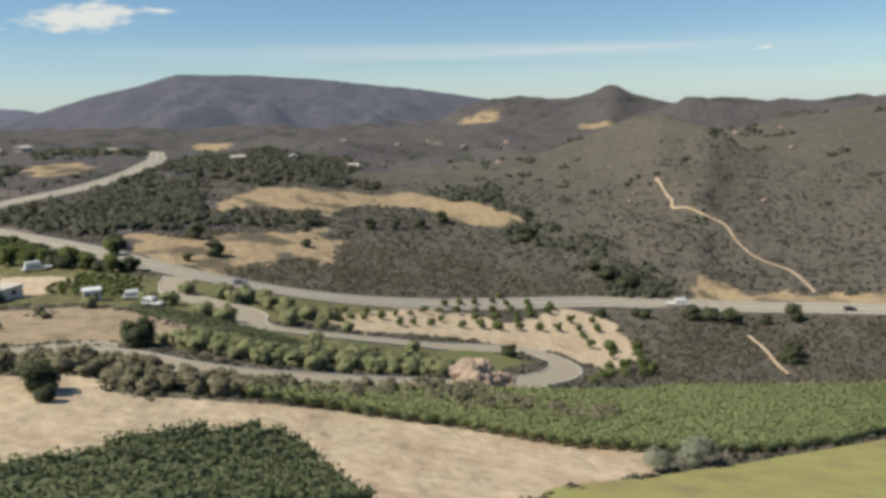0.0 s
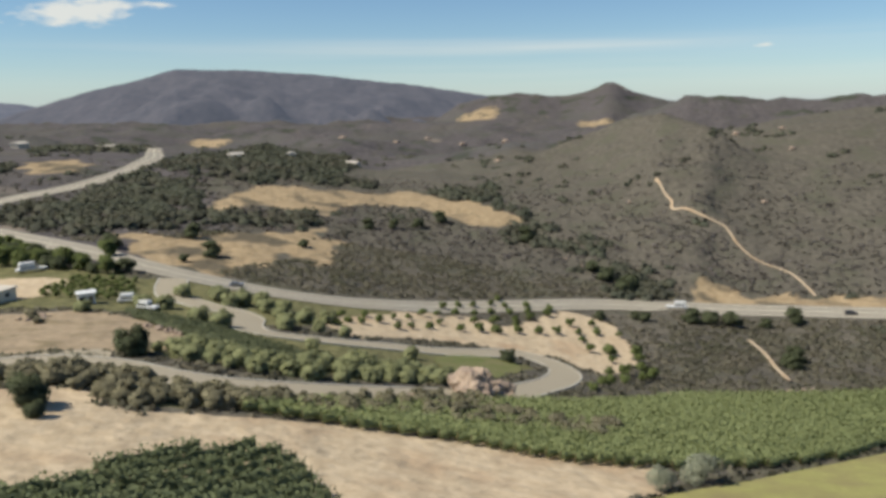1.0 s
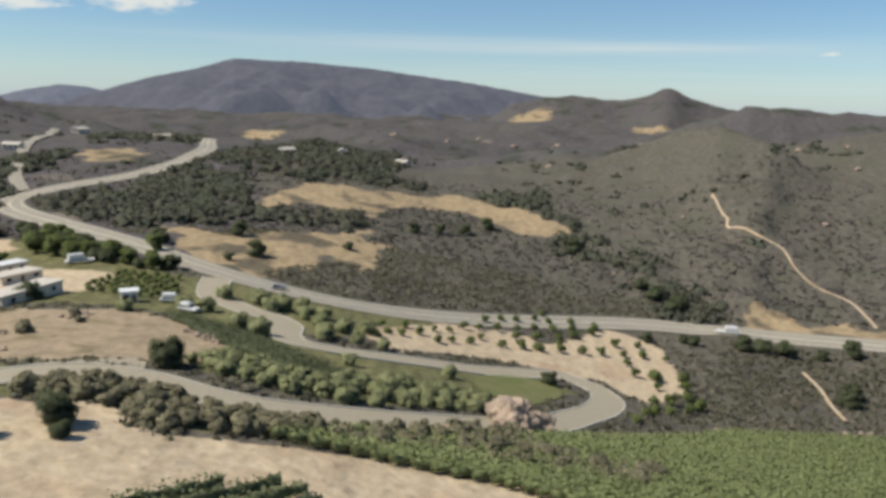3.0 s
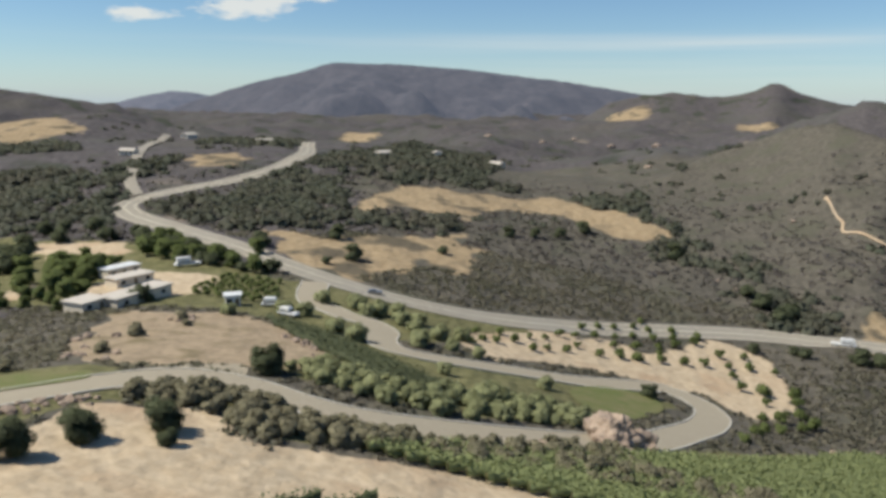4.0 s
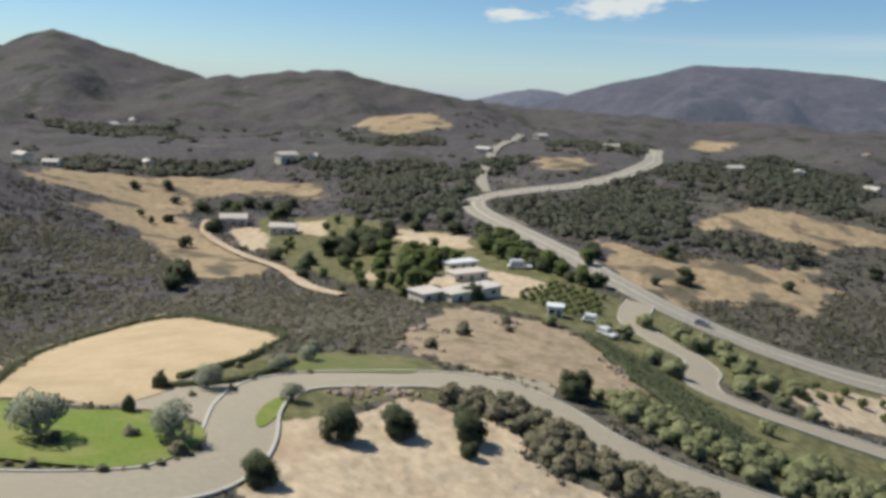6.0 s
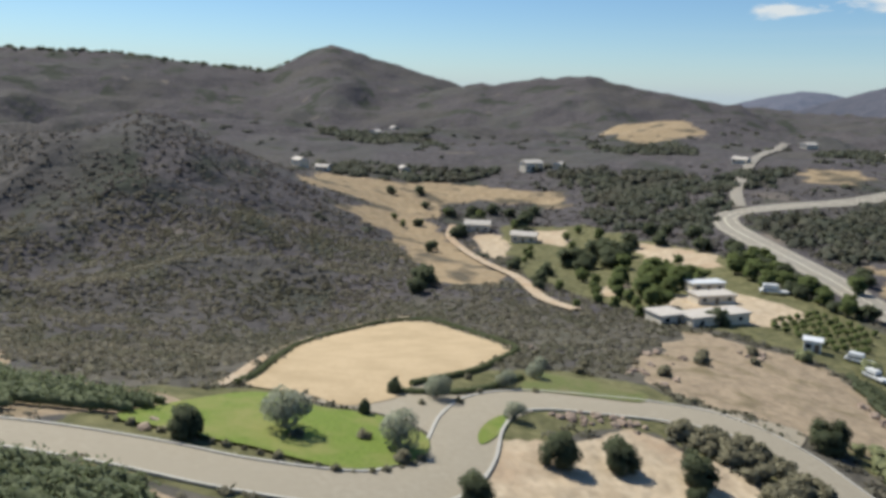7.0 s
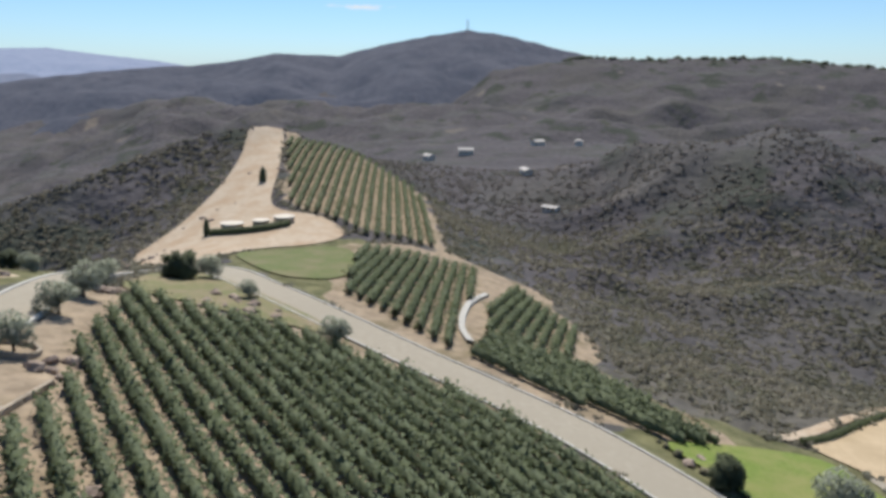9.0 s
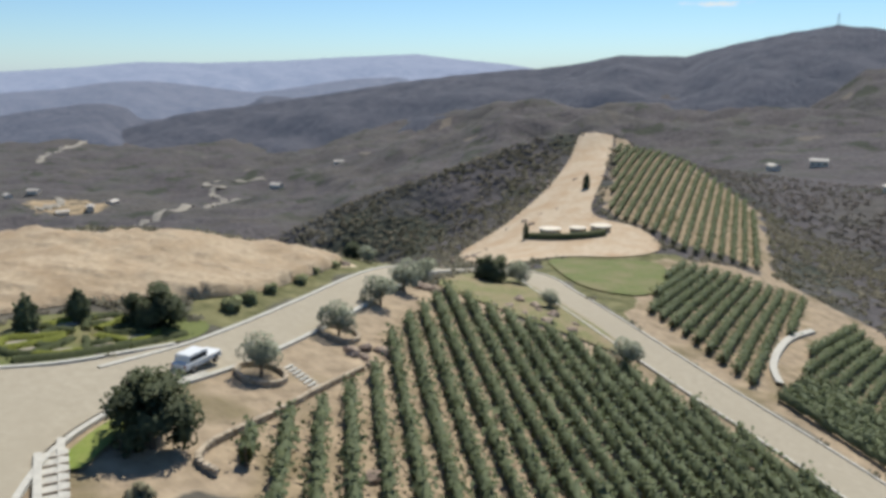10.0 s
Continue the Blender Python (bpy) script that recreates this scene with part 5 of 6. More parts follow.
def hedge(line, half, high, mat, label, name="hedge", seed=0, closed=False, dense=14):
    """A clipped hedge along a curve: a rough mass with leaf sprays."""
    rng = np.random.RandomState(seed)
    c = rounded(line, closed, 0.8)
    d = np.gradient(c, axis=0)
    s = np.stack([d[:, 1], -d[:, 0]], 1) / (np.linalg.norm(d, axis=1)[:, None] + 1e-9)
    z = height(c[:, 0], c[:, 1])
    ring = []
    for o, h in ((-1, 0), (-1.05, 0.6), (-0.8, 1), (0.8, 1), (1.05, 0.6), (1, 0)):
        q = c + s * (o * half * rng.uniform(0.85, 1.15, (len(c), 1)))
        ring.append(np.column_stack([q, z + h * high * rng.uniform(0.9, 1.1, len(c)) + 0.1 * (h > 0)]))
    v = np.stack(ring, 1)
    n = len(c)
    i = np.arange(n * 6).reshape(n, 6)
    f = np.stack([i[:-1, :-1], i[:-1, 1:], i[1:, 1:], i[1:, :-1]], -1).reshape(-1, 4)
    k = int(n * dense)
    j = rng.randint(0, n, k)
    q = c[j] + s[j] * rng.uniform(-1.1, 1.1, (k, 1)) * half + rng.normal(0, 0.3, (k, 2))
    leaf = np.column_stack([q, z[j] + rng.uniform(0.3, 1.05, k) * high])
    v, f = joined([(v.reshape(-1, 3), f), cards(leaf, 0.14 + 0.06 * high, rng)])
    nv = np.concatenate([np.repeat(np.array([[0, 0, 1.0]]), 6 * n, 0) + np.repeat(s, 6, 0)[:, [0, 1, 1]] * np.tile(np.array([-1, -1, -0.4, 0.4, 1, 1]), n)[:, None] * np.array([1, 1, 0]), np.repeat(np.column_stack([s[j] * 0.2, np.ones(k)]), 4, 0)])
    return tagged(part(name, mesh_from(name, v, f, True, nv), mat), label, "hedge")


def rock_mesh(seed, size, squash, rough, detail=3):
    bm = bmesh.new()
    bmesh.ops.create_icosphere(bm, subdivisions=detail, radius=1.0)
    off = Vector((seed * 3.1, seed * 1.7, 0))
    for v in bm.verts:
        d = v.co.normalized()
        k = 1 + rough * noise.noise(d * 1.3 + off) + 0.5 * rough * noise.noise(d * 3.1 + off) + 0.22 * rough * noise.noise(d * 7.0 + off)
        v.co = d * k * size
        v.co.z *= squash
    me = bpy.data.meshes.new("rock")
    bm.to_mesh(me)
    bm.free()
    me.materials.append(M_ROCK)
    return me


ROCKS = [rock_mesh(i, 1.0, 0.7, 0.55, 2) for i in range(5)]
rock_rng = np.random.RandomState(31)


def rock(x, y, size, label="rough tan sandstone rock on the slope"):
    ob = part("rock", ROCKS[rock_rng.randint(5)], None)
    ob.matrix_basis = at_ground(x, y, rock_rng.uniform(0, 6.28), size, -0.15 * size)
    return tagged(ob, label, "rock")


def big_rock(x, y, seed, size, squash, rough, label, sink):
    ob = part("boulder", rock_mesh(seed, size, squash, rough, 4), None)
    ob.matrix_basis = at_ground(x, y, 0.3 * seed, 1.0, sink)
    return tagged(ob, label, "boulder")


big_rock(6, 143, 3, 4.6, 0.82, 0.45, "huge weathered pinkish-tan sandstone boulder", -1.6)
big_rock(11, 146, 5, 3.2, 0.7, 0.4, "dark-sided boulder beside the huge one", -0.9)
big_rock(-7, 125, 8, 2.6, 0.4, 0.4, "flat pale boulder at the vineyard edge", -0.3)
big_rock(8, 136, 9, 2.2, 0.45, 0.4, "low pale boulder in the brush", -0.3)
for x, y, n, wide in ((-73, 92, 16, 3.0), (-70, 99, 12, 2.6), (-95, 174, 10, 4.0), (-58, 162, 16, 6.0), (-50, 152, 8, 4.0), (-83, 36, 8, 3.0), (-40, -11, 2, 0.8), (-170, -93, 10, 12.0), (-205, -91, 12, 14.0), (-255, -103, 10, 16.0), (-100, -30, 14, 6.0), (-92, -44, 8, 4.0), (-60, -30, 8, 4.0), (70, 190, 8, 16.0), (100, 205, 6, 8.0), (-120, 122, 6, 3.0), (-45, -60, 10, 12.0), (-62, -62, 12, 14.0), (-78, -60, 8, 8.0), (-88, 128, 8, 8.0), (-100, 150, 8, 12.0)):
    for _ in range(n):
        rock(x + rock_rng.normal(0, wide * 0.5), y + rock_rng.normal(0, wide * 0.5), rock_rng.uniform(0.25, 0.85) * (1.3 if wide > 3 else 1.0))
for x, y, s in ((-123, 968, 9), (-57, 1012, 8), (52, 682, 6), (-17, 1100, 9), (-82, 574, 5), (32, 1050, 10), (224, 579, 6), (120, 700, 6), (70, 820, 8), (150, 880, 8), (20, 900, 7), (200, 720, 6), (110, 440, 3), (180, 420, 3.5), (60, 360, 2.0), (66, 352, 1.6), (230, 500, 4), (250, 560, 5)):
    rock(x, y, s * 0.5, "pale rock outcrop on the brushy hillside")

# The hedge round the arena, with a pale path outside it.
FENCE = [(-101, 51), (-108, 57), (-130, 70), (-150, 82), (-168, 98), (-174, 112), (-170, 123), (-156, 128), (-139, 126), (-121, 121), (-112, 113), (-105, 103), (-98, 92), (-93, 76)]
hedge(FENCE, 0.4, 0.85, M_HEDGE, "low dark clipped hedge round the sand arena", seed=2)
tagged(ribbon("path", [(-101, 48), (-109, 54.5), (-131, 67.5), (-152, 80), (-171, 96), (-178, 112), (-173, 127)], [-1.0, 0, 1.0], [0.2, 0.25, 0.2], M_DUST), "pale dirt path outside the arena hedge", "path", kind="structure")
hedge([(-90, 72), (-87, 80), (-88, 88), (-92, 98)], 0.5, 0.7, M_HEDGE, "dark hedge between arena and forecourt", seed=3)


def cypress(x, y, high, wide, label, seed):
    """A clipped cone of dark leaves on a short stem."""
    rng = np.random.RandomState(seed)
    root = new("topiary")
    tagged(root, label, "topiary")
    a, h = np.meshgrid(np.arange(10) / 10 * 6.283, np.linspace(0.06, 1, 7))
    r = wide * 0.5 * np.sqrt(np.clip(1 - ((h - 0.35) / 0.68) ** 2, 0.02, 1)) * rng.uniform(0.85, 1.12, a.shape)
    v = np.stack([r * np.cos(a), r * np.sin(a), h * high], -1).reshape(-1, 3)
    f = np.array([(i * 10 + j, i * 10 + (j + 1) % 10, (i + 1) * 10 + (j + 1) % 10, (i + 1) * 10 + j) for i in range(6) for j in range(10)])
    pick = v[rng.randint(0, len(v), 350)] * rng.uniform(0.9, 1.06, (350, 1)) + rng.normal(0, 0.06 * wide, (350, 3))
    v, f = joined([(v, f), cards(pick, 0.11 * wide, rng)])
    part("foliage", mesh_from("foliage", v, f), M_OAK, root)
    v, f = joined([tube((0, 0, -0.3), (0, 0, high * 0.25), 0.1, 0.08)])
    part("stem", mesh_from("stem", v, f), M_BARK, root)
    root.matrix_basis = at_ground(x, y)


cypress(-82, 61.5, 2.2, 1.4, "dark clipped shrub at the arena entrance", 1)
cypress(-90, 71, 2.2, 1.9, "dark clipped shrub at the end of the hedge", 2)
for x, y, s in ((-38, -47, 3), (-33, -47, 4), (-28.5, -48, 5)):
    cypress(x, y, 3.0, 2.0, "dark cone-shaped topiary in the formal garden", s)

# The formal garden by the turnaround.
tagged(patch("garden_bed", GARDEN, M_MEADOW, 0.16), "green formal garden bed with clipped hedges", "garden", kind="structure")
hedge([(-28.5, -40.4), (-33, -39.4), (-40, -39.2), (-45, -39.8)], 0.35, 0.5, M_HEDGE, "low dark box hedge edging the formal garden", seed=5, dense=6)
HUB = (-36.5, -43.2)


def bed_point(turn, out):
    """A place in the oval parterre, by angle and share of its radius."""
    return (HUB[0] + 8.0 * out * math.cos(turn), HUB[1] + 3.9 * out * math.sin(turn))


for n in range(10):
    mid = 0.628 * n
    hedge([bed_point(mid, 0.25), bed_point(mid + 0.06, 0.6), bed_point(mid, 0.95)], 0.3, 0.5, M_YHEDGE if n % 3 == 0 else M_HEDGE, "golden low clipped hedge" if n % 3 == 0 else "green low clipped parterre hedge", seed=20 + n, dense=6)
    hedge([bed_point(mid, 0.95), bed_point(mid + 0.31, 1.0), bed_point(mid + 0.628, 0.95)], 0.3, 0.5, M_YHEDGE if n % 2 else M_HEDGE, "golden low clipped hedge" if n % 2 else "green low clipped parterre hedge", seed=40 + n, dense=6)
    if n % 2 == 0:
        hedge([bed_point(mid + 0.05, 0.55), bed_point(mid + 0.31, 0.62), bed_point(mid + 0.58, 0.55)], 0.28, 0.45, M_HEDGE, "green low clipped parterre hedge", seed=60 + n, dense=6)
    tagged(patch("gravel_bed", [bed_point(mid + 0.14, 0.68), bed_point(mid + 0.14, 0.86), bed_point(mid + 0.31, 0.9), bed_point(mid + 0.48, 0.86), bed_point(mid + 0.48, 0.68)], M_GRAVEL, 0.2, 0.8), "pale gravel bed between parterre hedges", "gravel", kind="structure")
STONE_MESHES = []
for i in range(4):
    bm = boxed((1, 1, 1), (0, 0, -0.5), 0.14)
    me = bpy.data.meshes.new("stone")
    bm.to_mesh(me)
    bm.free()
    me.materials.append(M_WALLSTONE)
    STONE_MESHES.append(me)
FLAG_MESH = STONE_MESHES[0].copy()
FLAG_MESH.materials.clear()
FLAG_MESH.materials.append(M_CONCRETE)
stone_rng = np.random.RandomState(8)


def stone(parent, at, size, turn, mesh=None):
    ob = part("stone", mesh or STONE_MESHES[stone_rng.randint(4)], None, parent)
    ob.matrix_basis = Matrix.Translation(at) @ Matrix.Rotation(turn, 4, "Z") @ Matrix.Diagonal((*size, 1))


def stone_wall(name, line, high, label, thick=0.45):
    """A dry-laid wall of single stones in courses along a curve."""
    root = tagged(new(name), label, "wall")
    c = rounded(line, False, 0.6)
    root.location = (*c[0], height1(*c[0]))
    for n in range(len(c) - 1):
        p, q = c[n], c[n + 1]
        d = q - p
        for k in range(max(1, int(high / 0.33))):
            m = (p + q) / 2 + d * (0.5 if k % 2 else 0)
            stone(root, (m[0] - root.location.x, m[1] - root.location.y, height1(*m) - root.location.z + 0.12 + 0.31 * k), (np.linalg.norm(d) * stone_rng.uniform(0.9, 1.02), thick * stone_rng.uniform(0.85, 1.1), 0.31), math.atan2(d[1], d[0]) + stone_rng.normal(0, 0.05))


stone_wall("retaining_wall", [(-57, -26.5), (-48, -24.3), (-41, -22.3), (-36, -21.2), (-33, -20.4), (-31, -19), (-31, -17)], 0.75, "low curved dry-stone wall along the vineyard edge")
for x, y in ((-45.6, -29.2), (-61.8, -34.6)):
    stone_wall("planter", [(x + 2.3 * math.cos(a), y + 2.3 * math.sin(a)) for a in np.linspace(0, 6.283, 13)], 0.7, "round stone planter ring holding an olive tree", 0.4)
    plant(OLIVES, x, y, 1.0, "grey-green olive tree in a round stone planter", -0.3)
flags = tagged(new("flagstone_path"), "pale flagstone path through the formal garden", "path")
for i in range(26):
    x, y = -26.2 - 0.55 * (i // 3) * 0.4 + stone_rng.uniform(-0.1, 0.1) + 0.85 * (i % 3), -40.4 - 0.75 * (i // 3)
    stone(flags, (x, y, height1(x, y) + 0.2), (0.75, 0.65, 0.12), stone_rng.uniform(-0.3, 0.3), FLAG_MESH)
treads = tagged(new("stepping_stones"), "row of pale stepping slabs in bare soil", "path")
for i in range(8):
    x, y = -49.6 + 0.12 * i, -29.8 + 0.66 * i
    stone(treads, (x, y, height1(x, y) + 0.12), (1.3, 0.4, 0.12), 0.2, FLAG_MESH)
stair = tagged(new("garden_steps"), "curved garden steps with timber risers", "steps")
for i in range(7):
    x, y = -23.6 + 0.5 * i, -24.6 + 0.95 * i
    z = height1(x, y)
    bm = boxed((1.9, 0.95, 0.16), (0, 0, 0), 0.02)
    o = part("tread", bm, M_CONCRETE, stair)
    o.matrix_basis = Matrix.Translation((x, y, z + 0.12)) @ Matrix.Rotation(-0.48, 4, "Z")
    o = part("riser", boxed((1.9, 0.14, 0.22), (0, 0.5, 0), 0.02), M_WOOD, stair, "dark timber riser")
    o.matrix_basis = Matrix.Translation((x, y, z + 0.08)) @ Matrix.Rotation(-0.48, 4, "Z")
for s in (-1.2, 1.2):
    tagged(ribbon("stair_border", [(-23.9 + s * 0.89, -25.6 + s * 0.46), (-21 + s * 0.89, -20 + s * 0.46), (-19.5 + s * 0.89, -17 + s * 0.46)], [-0.25, -0.25, 0.25, 0.25], [0, 0.4, 0.4, 0], M_CONCRETE, 0.8), "pale border wall beside the garden steps", "wall", kind="structure")
tagged(ribbon("channel_wall", [(-156, 0.5), (-141, -0.5), (-129, 0), (-118, 1.5), (-111, 4)], [-0.55, -0.55, 0.55, 0.55], [-0.3, 0.6, 0.6, -0.3], M_CONCRETE, 1.0), "white concrete drainage channel between vine blocks", "wall", kind="structure")

# The hedged patio on the ridge.
hedge([(-184, -78), (-181.5, -70), (-183, -63), (-189, -58)], 0.8, 1.7, M_HEDGE, "dark hedge round the ridge patio", seed=41)
patio = tagged(new("patio"), "cream stone patio discs behind a hedge", "patio")
for x, y, r in ((-188, -74, 3.2), (-189, -66, 2.4), (-193, -61, 3.0)):
    bm = bmesh.new()
    bmesh.ops.create_cone(bm, cap_ends=True, segments=28, radius1=r, radius2=r, depth=0.3)
    bmesh.ops.bevel(bm, geom=[e for e in bm.edges if abs(e.verts[0].co.z - e.verts[1].co.z) < 0.01], offset=0.05, segments=2, affect="EDGES")
    o = part("paving_disc", bm, M_STUCCO, patio)
    o.location = (x, y, height1(x, y) + 1.7)
    bm = bmesh.new()
    bmesh.ops.create_cone(bm, cap_ends=True, segments=20, radius1=r * 0.92, radius2=r * 0.92, depth=1.7)
    o = part("plinth", bm, M_WALLSTONE, patio, "stone plinth under the disc")
    o.location = (x, y, height1(x, y) + 0.75)
cypress(-184, -79.5, 4.5, 1.6, "tall narrow dark cypress at the patio", 51)
cypress(-240, -88, 5.0, 2.2, "dark narrow tree on the ridge road", 52)
tagged(patch("rock_bank", [(-24, -54), (-31, -52), (-42, -51), (-52, -48), (-66, -49), (-88, -59), (-84, -66), (-75, -69), (-62, -74), (-52, -82), (-36, -80), (-24, -70)], M_ROCKBANK, 0.1, 0.8, True, 1.2), "cut bank of crumbling tan sandstone", "bank", kind="structure")
for x, y, s in ((-58, -45.5, 0.9), (-63, -47.5, 0.8), (-70, -49.5, 0.8), (-76, -53, 0.7), (-83, -55.5, 0.7), (-54, -44, 1.0)):
    plant(WILLOWS, x, y, s * 0.6, "low green shrub at the foot of the bank")


# ---- houses and vehicles ----
def house(name, label, x, y, wide, deep, high, turn, wall, roof, flat=True, windows=3):
    """A low house: walls, a roof with overhang, windows with frames and panes, and a door."""
    root = tagged(new(name), label, "house")
    part("wall", boxed((wide, deep, high + 1.5), (0, 0, -1.5), 0.04), wall, root)
    bm = bmesh.new()
    if flat:
        box(bm, (wide + 0.9, deep + 0.9, 0.35), (0, 0, high + 0.004), 0.06)
    else:
        w, d, t = wide / 2 + 0.6, deep / 2 + 0.6, deep * 0.24
        vs = [bm.verts.new(p) for p in ((-w, -d, 0), (w, -d, 0), (w, d, 0), (-w, d, 0), (-w, 0, t), (w, 0, t))]
        low = [bm.verts.new(v.co - Vector((0, 0, 0.25))) for v in vs[:4]]
        for f in ((0, 1, 5, 4), (2, 3, 4, 5), (1, 2, 5), (3, 0, 4)):
            bm.faces.new([vs[i] for i in f])
        for i in range(4):
            j = (i + 1) % 4
            bm.faces.new([vs[j], vs[i], low[i], low[j]])
        bm.faces.new([low[3], low[2], low[1], low[0]])
        bmesh.ops.translate(bm, verts=bm.verts, vec=(0, 0, high + 0.26))
    part("roof", bm, roof, root)
    for side in (-1, 1):
        for i in range(windows):
            u = (i + 0.5) / windows * wide - wide / 2
            if side == -1 and i == windows // 2:
                o = part("door", boxed((1.1, 0.08, 2.1), (u, side * (deep / 2 + 0.03), 0.0), 0.02), M_WOOD, root)
                continue
            fr = part("window", boxed((1.7, 0.08, 1.3), (u, side * (deep / 2 + 0.03), 0.9), 0.02), M_WHITE, root)
            part("pane", boxed((1.5, 0.04, 1.1), (u, side * (deep / 2 + 0.075), 1.0)), M_GLASS, fr)
    root.matrix_basis = at_ground(x, y, turn)
    return root


house("ranch_house", "long cream ranch house with a white flat roof", -121, 194, 20, 6.5, 2.9, 1.35, M_STUCCO, M_ROOF)
house("annex", "low cream annex of the ranch house", -128, 182, 8, 7, 2.7, 1.35, M_STUCCO, M_ROOF, True, 2)
house("stable", "open tan-roofed stable beside the ranch", -138, 217, 13, 6, 2.6, 1.2, M_STUCCO, M_ROOF)
house("shed", "white-roofed shed beyond the stable", -150, 230, 12, 5, 2.8, 1.2, M_STUCCO, M_WHITE)
house("farmhouse", "cream farmhouse among trees in the field", -310, 257, 13, 8, 3.4, 0.9, M_STUCCO, M_ROOF, False)
house("barn", "low barn beside the farmhouse", -275, 259, 12, 7, 3.2, 0.7, M_STUCCO, M_ROOF, False)
house("gatehouse", "small white gatehouse by the entrance", -94, 197, 4, 3.5, 2.8, 0.5, M_WHITE, M_WHITE, True, 2)
for n, (x, y, w, d, h) in enumerate(((-485, 236, 16, 10, 7), (-470, 246, 12, 9, 4), (-398, 371, 18, 11, 7), (-385, 385, 12, 8, 4), (-452, 300, 14, 8, 4), (-440, -15, 16, 6, 4), (-356, 4, 10, 5, 3), (-620, -80, 16, 9, 5), (-690, -26, 16, 9, 5), (-720, 10, 16, 9, 6), (-600, -107, 14, 8, 5), (-497, -1095, 20, 12, 6), (-545, -1121, 22, 12, 6), (-422, -803, 18, 10, 5), (-542, -905, 20, 12, 5), (-444, -783, 18, 10, 5), (-807, -885, 24, 16, 8), (-982, -917, 22, 12, 6), (-300, 470, 14, 8, 4), (-270, 620, 18, 10, 5), (-350, 640, 18, 10, 5), (-700, 420, 18, 11, 6), (-760, 480, 18, 11, 6), (-820, 540, 20, 12, 6), (-150, 560, 16, 9, 5), (-120, 620, 16, 9, 5), (-80, 700, 18, 10, 5))):
    house("hillside_house", "pale hillside house with a pitched roof" if n % 2 else "cream house among brush on the hillside", x, y, w * 0.75, d * 0.75, h * 0.7, 0.7 * n, M_STUCCO, M_ROOF, False, 3)


def vehicle(name, label, x, y, turn, paint, long=4.7, wide=1.9, high=1.75, category="car"):
    """A boxy car: body, cabin with windows, bumpers, lamps and four wheels with tyre and rim."""
    root = tagged(new(name), label, category)
    part("body", boxed((long, wide, 0.62), (0, 0, 0.42), 0.12), paint, root)
    part("cabin", boxed((long * 0.56, wide * 0.92, high - 1.0), (-long * 0.14, 0, 1.0), 0.1, 0, 0.9), paint, root)
    for s in (-1, 1):
        o = part("side_window", boxed((long * 0.46, 0.05, 0.4), (-long * 0.14, 0, 1.12), 0.02), M_GLASS, root)
        o.location.y = s * wide * 0.445
        for k in (-0.32, 0.32):
            bm = bmesh.new()
            bmesh.ops.create_cone(bm, cap_ends=True, segments=18, radius1=0.37, radius2=0.37, depth=0.24)
            bmesh.ops.bevel(bm, geom=[e for e in bm.edges if abs(e.verts[0].co.z - e.verts[1].co.z) < 0.01], offset=0.05, segments=2, affect="EDGES")
            w = part("wheel", bm, M_RUBBER, root)
            w.matrix_basis = Matrix.Translation((k * long, s * (wide / 2 - 0.08), 0.37)) @ Matrix.Rotation(radians(90), 4, "X")
            bm = bmesh.new()
            bmesh.ops.create_cone(bm, cap_ends=True, segments=14, radius1=0.22, radius2=0.2, depth=0.27)
            part("rim", bm, M_METAL, w)
        part("headlight", boxed((0.06, 0.36, 0.18), (long / 2 + 0.01, s * wide * 0.34, 0.72), 0.02), M_METAL, root)
        part("tail_light", boxed((0.06, 0.2, 0.3), (-long / 2 - 0.01, s * wide * 0.4, 0.7), 0.02), M_TILE, root)
    part("windscreen", boxed((0.05, wide * 0.78, 0.46), (long * 0.14, 0, 1.08), 0.02), M_GLASS, root)
    part("front_bumper", boxed((0.16, wide * 0.96, 0.22), (long / 2 + 0.04, 0, 0.38), 0.05), M_METAL, root)
    part("rear_bumper", boxed((0.16, wide * 0.96, 0.22), (-long / 2 - 0.04, 0, 0.38), 0.05), M_METAL, root)
    root.matrix_basis = at_ground(x, y, turn, 1.0, -0.22)
    return root


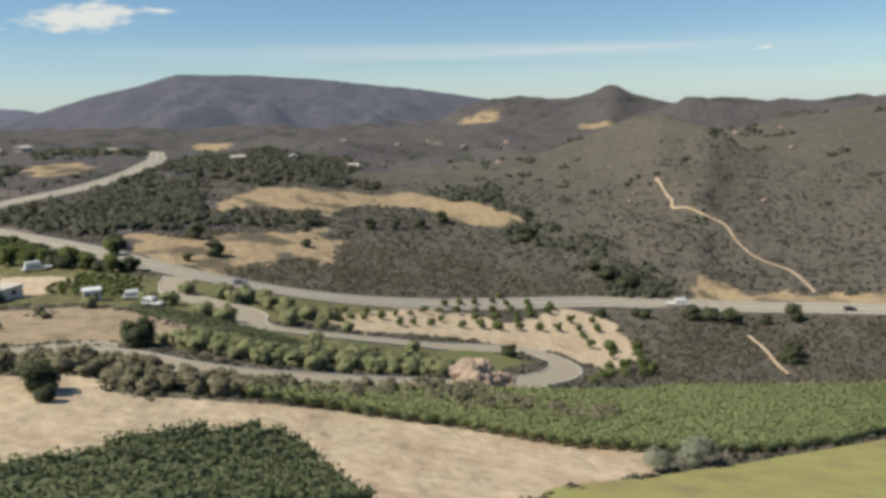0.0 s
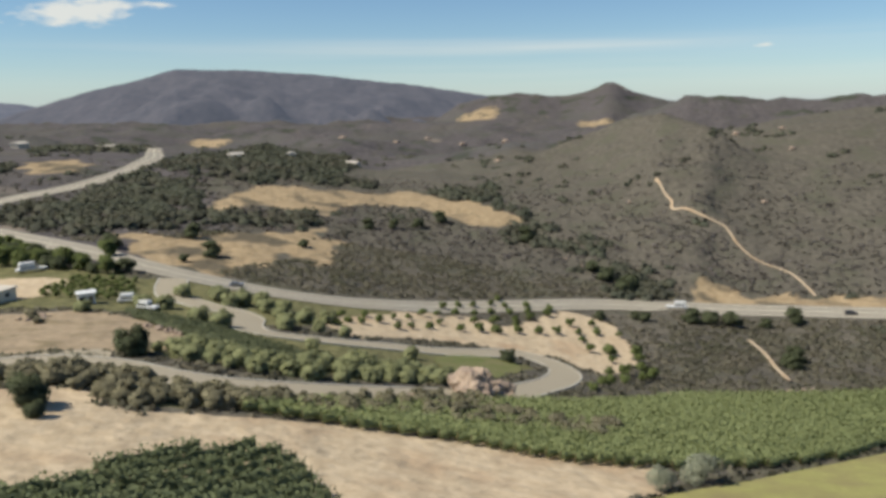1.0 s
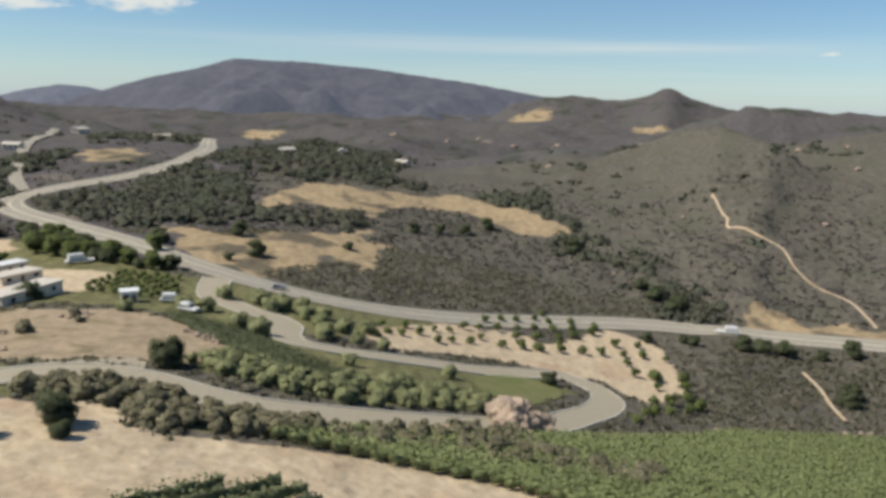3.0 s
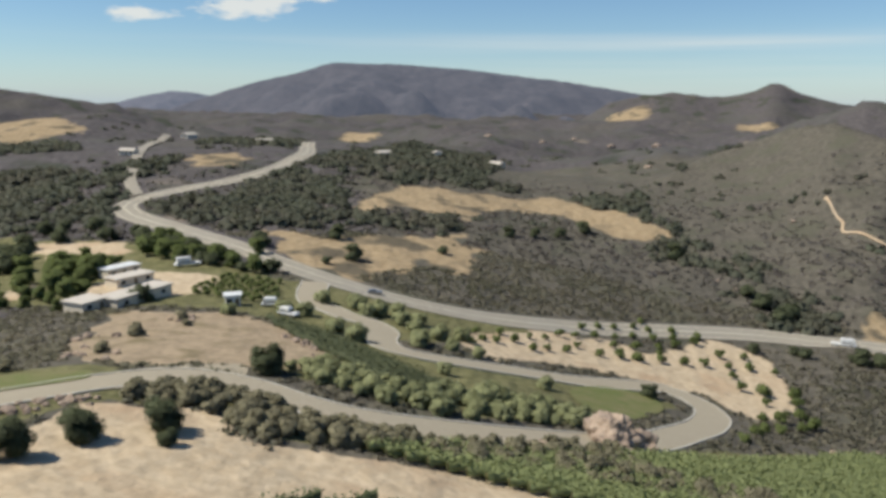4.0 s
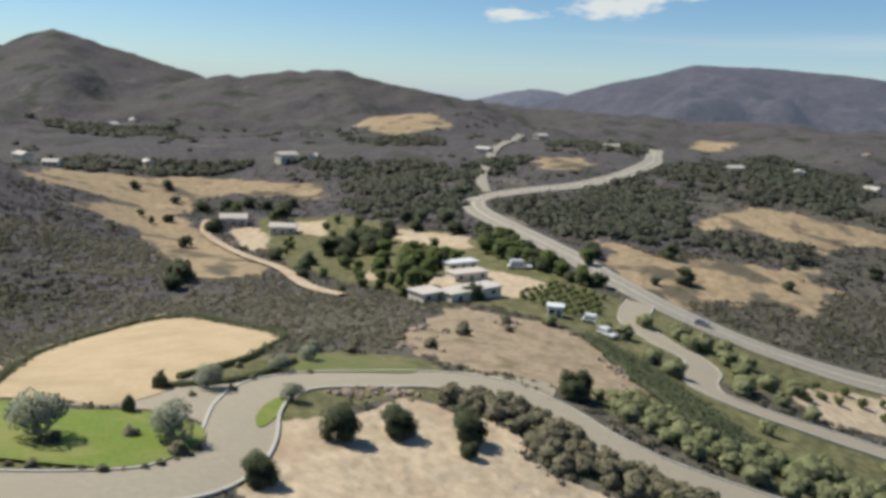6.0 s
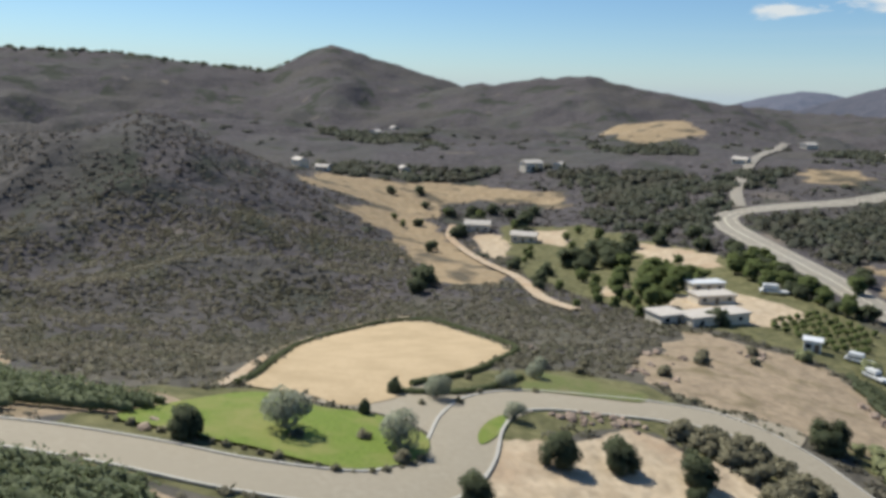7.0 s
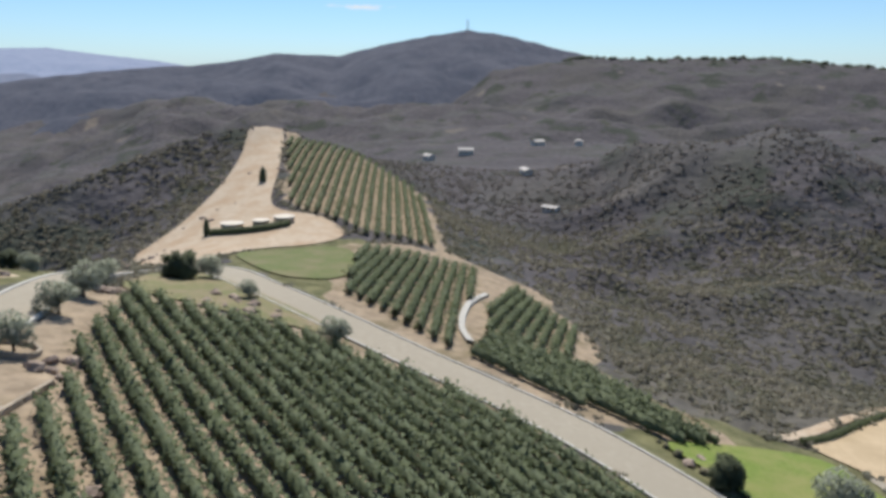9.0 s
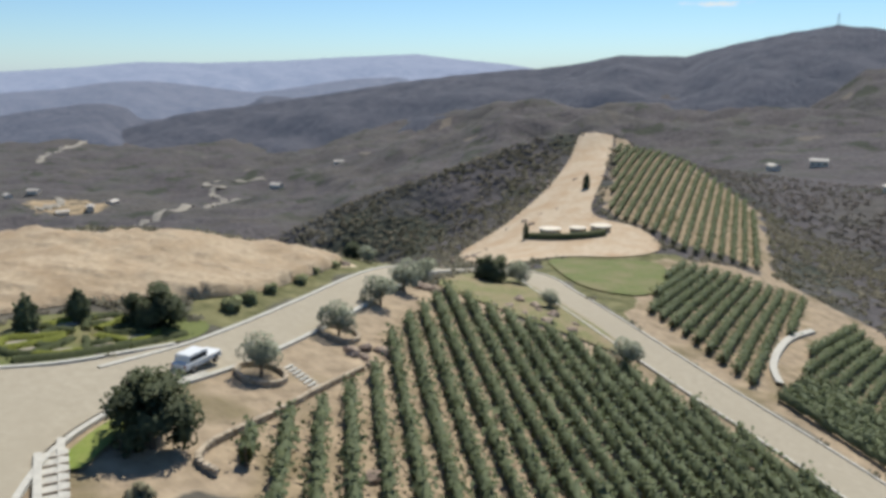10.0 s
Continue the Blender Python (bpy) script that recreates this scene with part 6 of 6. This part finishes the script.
vehicle("utility_vehicle", "white utility vehicle on the hilltop drive", -41.2, -32.9, radians(192), M_WHITE)
vehicle("truck", "white truck on the valley highway", 96, 302.5, radians(172), M_WHITE, 8.5, 2.5, 2.9, "truck")
vehicle("car", "dark car on the valley highway", 163, 294, radians(-10), M_DARKCAR, 4.6, 1.9, 1.5)
vehicle("car", "silver car on the valley highway", -66, 239.5, radians(15), M_METAL, 4.6, 1.9, 1.5)
vehicle("motorhome", "white motorhome parked beside the ranch", -134, 245, radians(40), M_WHITE, 9.0, 2.6, 3.0, "motorhome")
vehicle("van", "white van parked near the gate", -76, 192, radians(-20), M_WHITE, 6.0, 2.1, 2.3, "van")
vehicle("van", "white van beside the citrus grove", -84, 201, radians(10), M_WHITE, 6.5, 2.2, 2.4, "van")

# Roads far below, and the mast on the far summit.
for line, half in (([(-347, -544), (-437, -643), (-478, -655), (-613, -781), (-640, -775), (-655, -800), (-690, -880), (-727, -942), (-748, -941), (-760, -1000), (-850, -961)], 4.5), ([(-736, -1486), (-935, -1777), (-1104, -1950), (-1400, -2250)], 7.0), ([(-420, -850), (-500, -960), (-545, -1050)], 5.0), ([(-370, 640), (-330, 550), (-305, 493), (-271, 429), (-255, 400), (-232, 370)], 3.4), ([(-322, 250), (-300, 232), (-278, 221), (-236, 204), (-202, 192), (-169, 174), (-150, 170)], 2.2), ([(112, 268), (111, 252), (107, 234), (104, 218)], 0.7)):
    tagged(ribbon("far_road", line, [-half, 0, half], [0.7, 0.9, 0.7], M_DUST if half < 3 else M_HIGHWAY, 4), "pale winding road in the valley", "road", kind="structure")
mast = tagged(new("radio_mast"), "lattice radio mast on the far summit", "mast")
mx, my = -2400 * math.sin(radians(99.0)), 10 + 2400 * math.cos(radians(99.0))
for i in range(3):
    a = i * 2.094
    v, f = joined([tube((5 * math.cos(a), 5 * math.sin(a), -3), (0.8 * math.cos(a), 0.8 * math.sin(a), 34), 0.5, 0.35)])
    part("leg", mesh_from("leg", v, f), M_METAL, mast)
for k in range(5):
    r = 4.6 - 0.75 * k
    p = [(r * math.cos(i * 2.094), r * math.sin(i * 2.094), 5 + 6 * k) for i in range(3)]
    v, f = joined([tube(p[i], p[(i + 1) % 3], 0.25, 0.25) for i in range(3)])
    part("brace", mesh_from("brace", v, f), M_METAL, mast)
mast.location = (mx, my, 162.0)
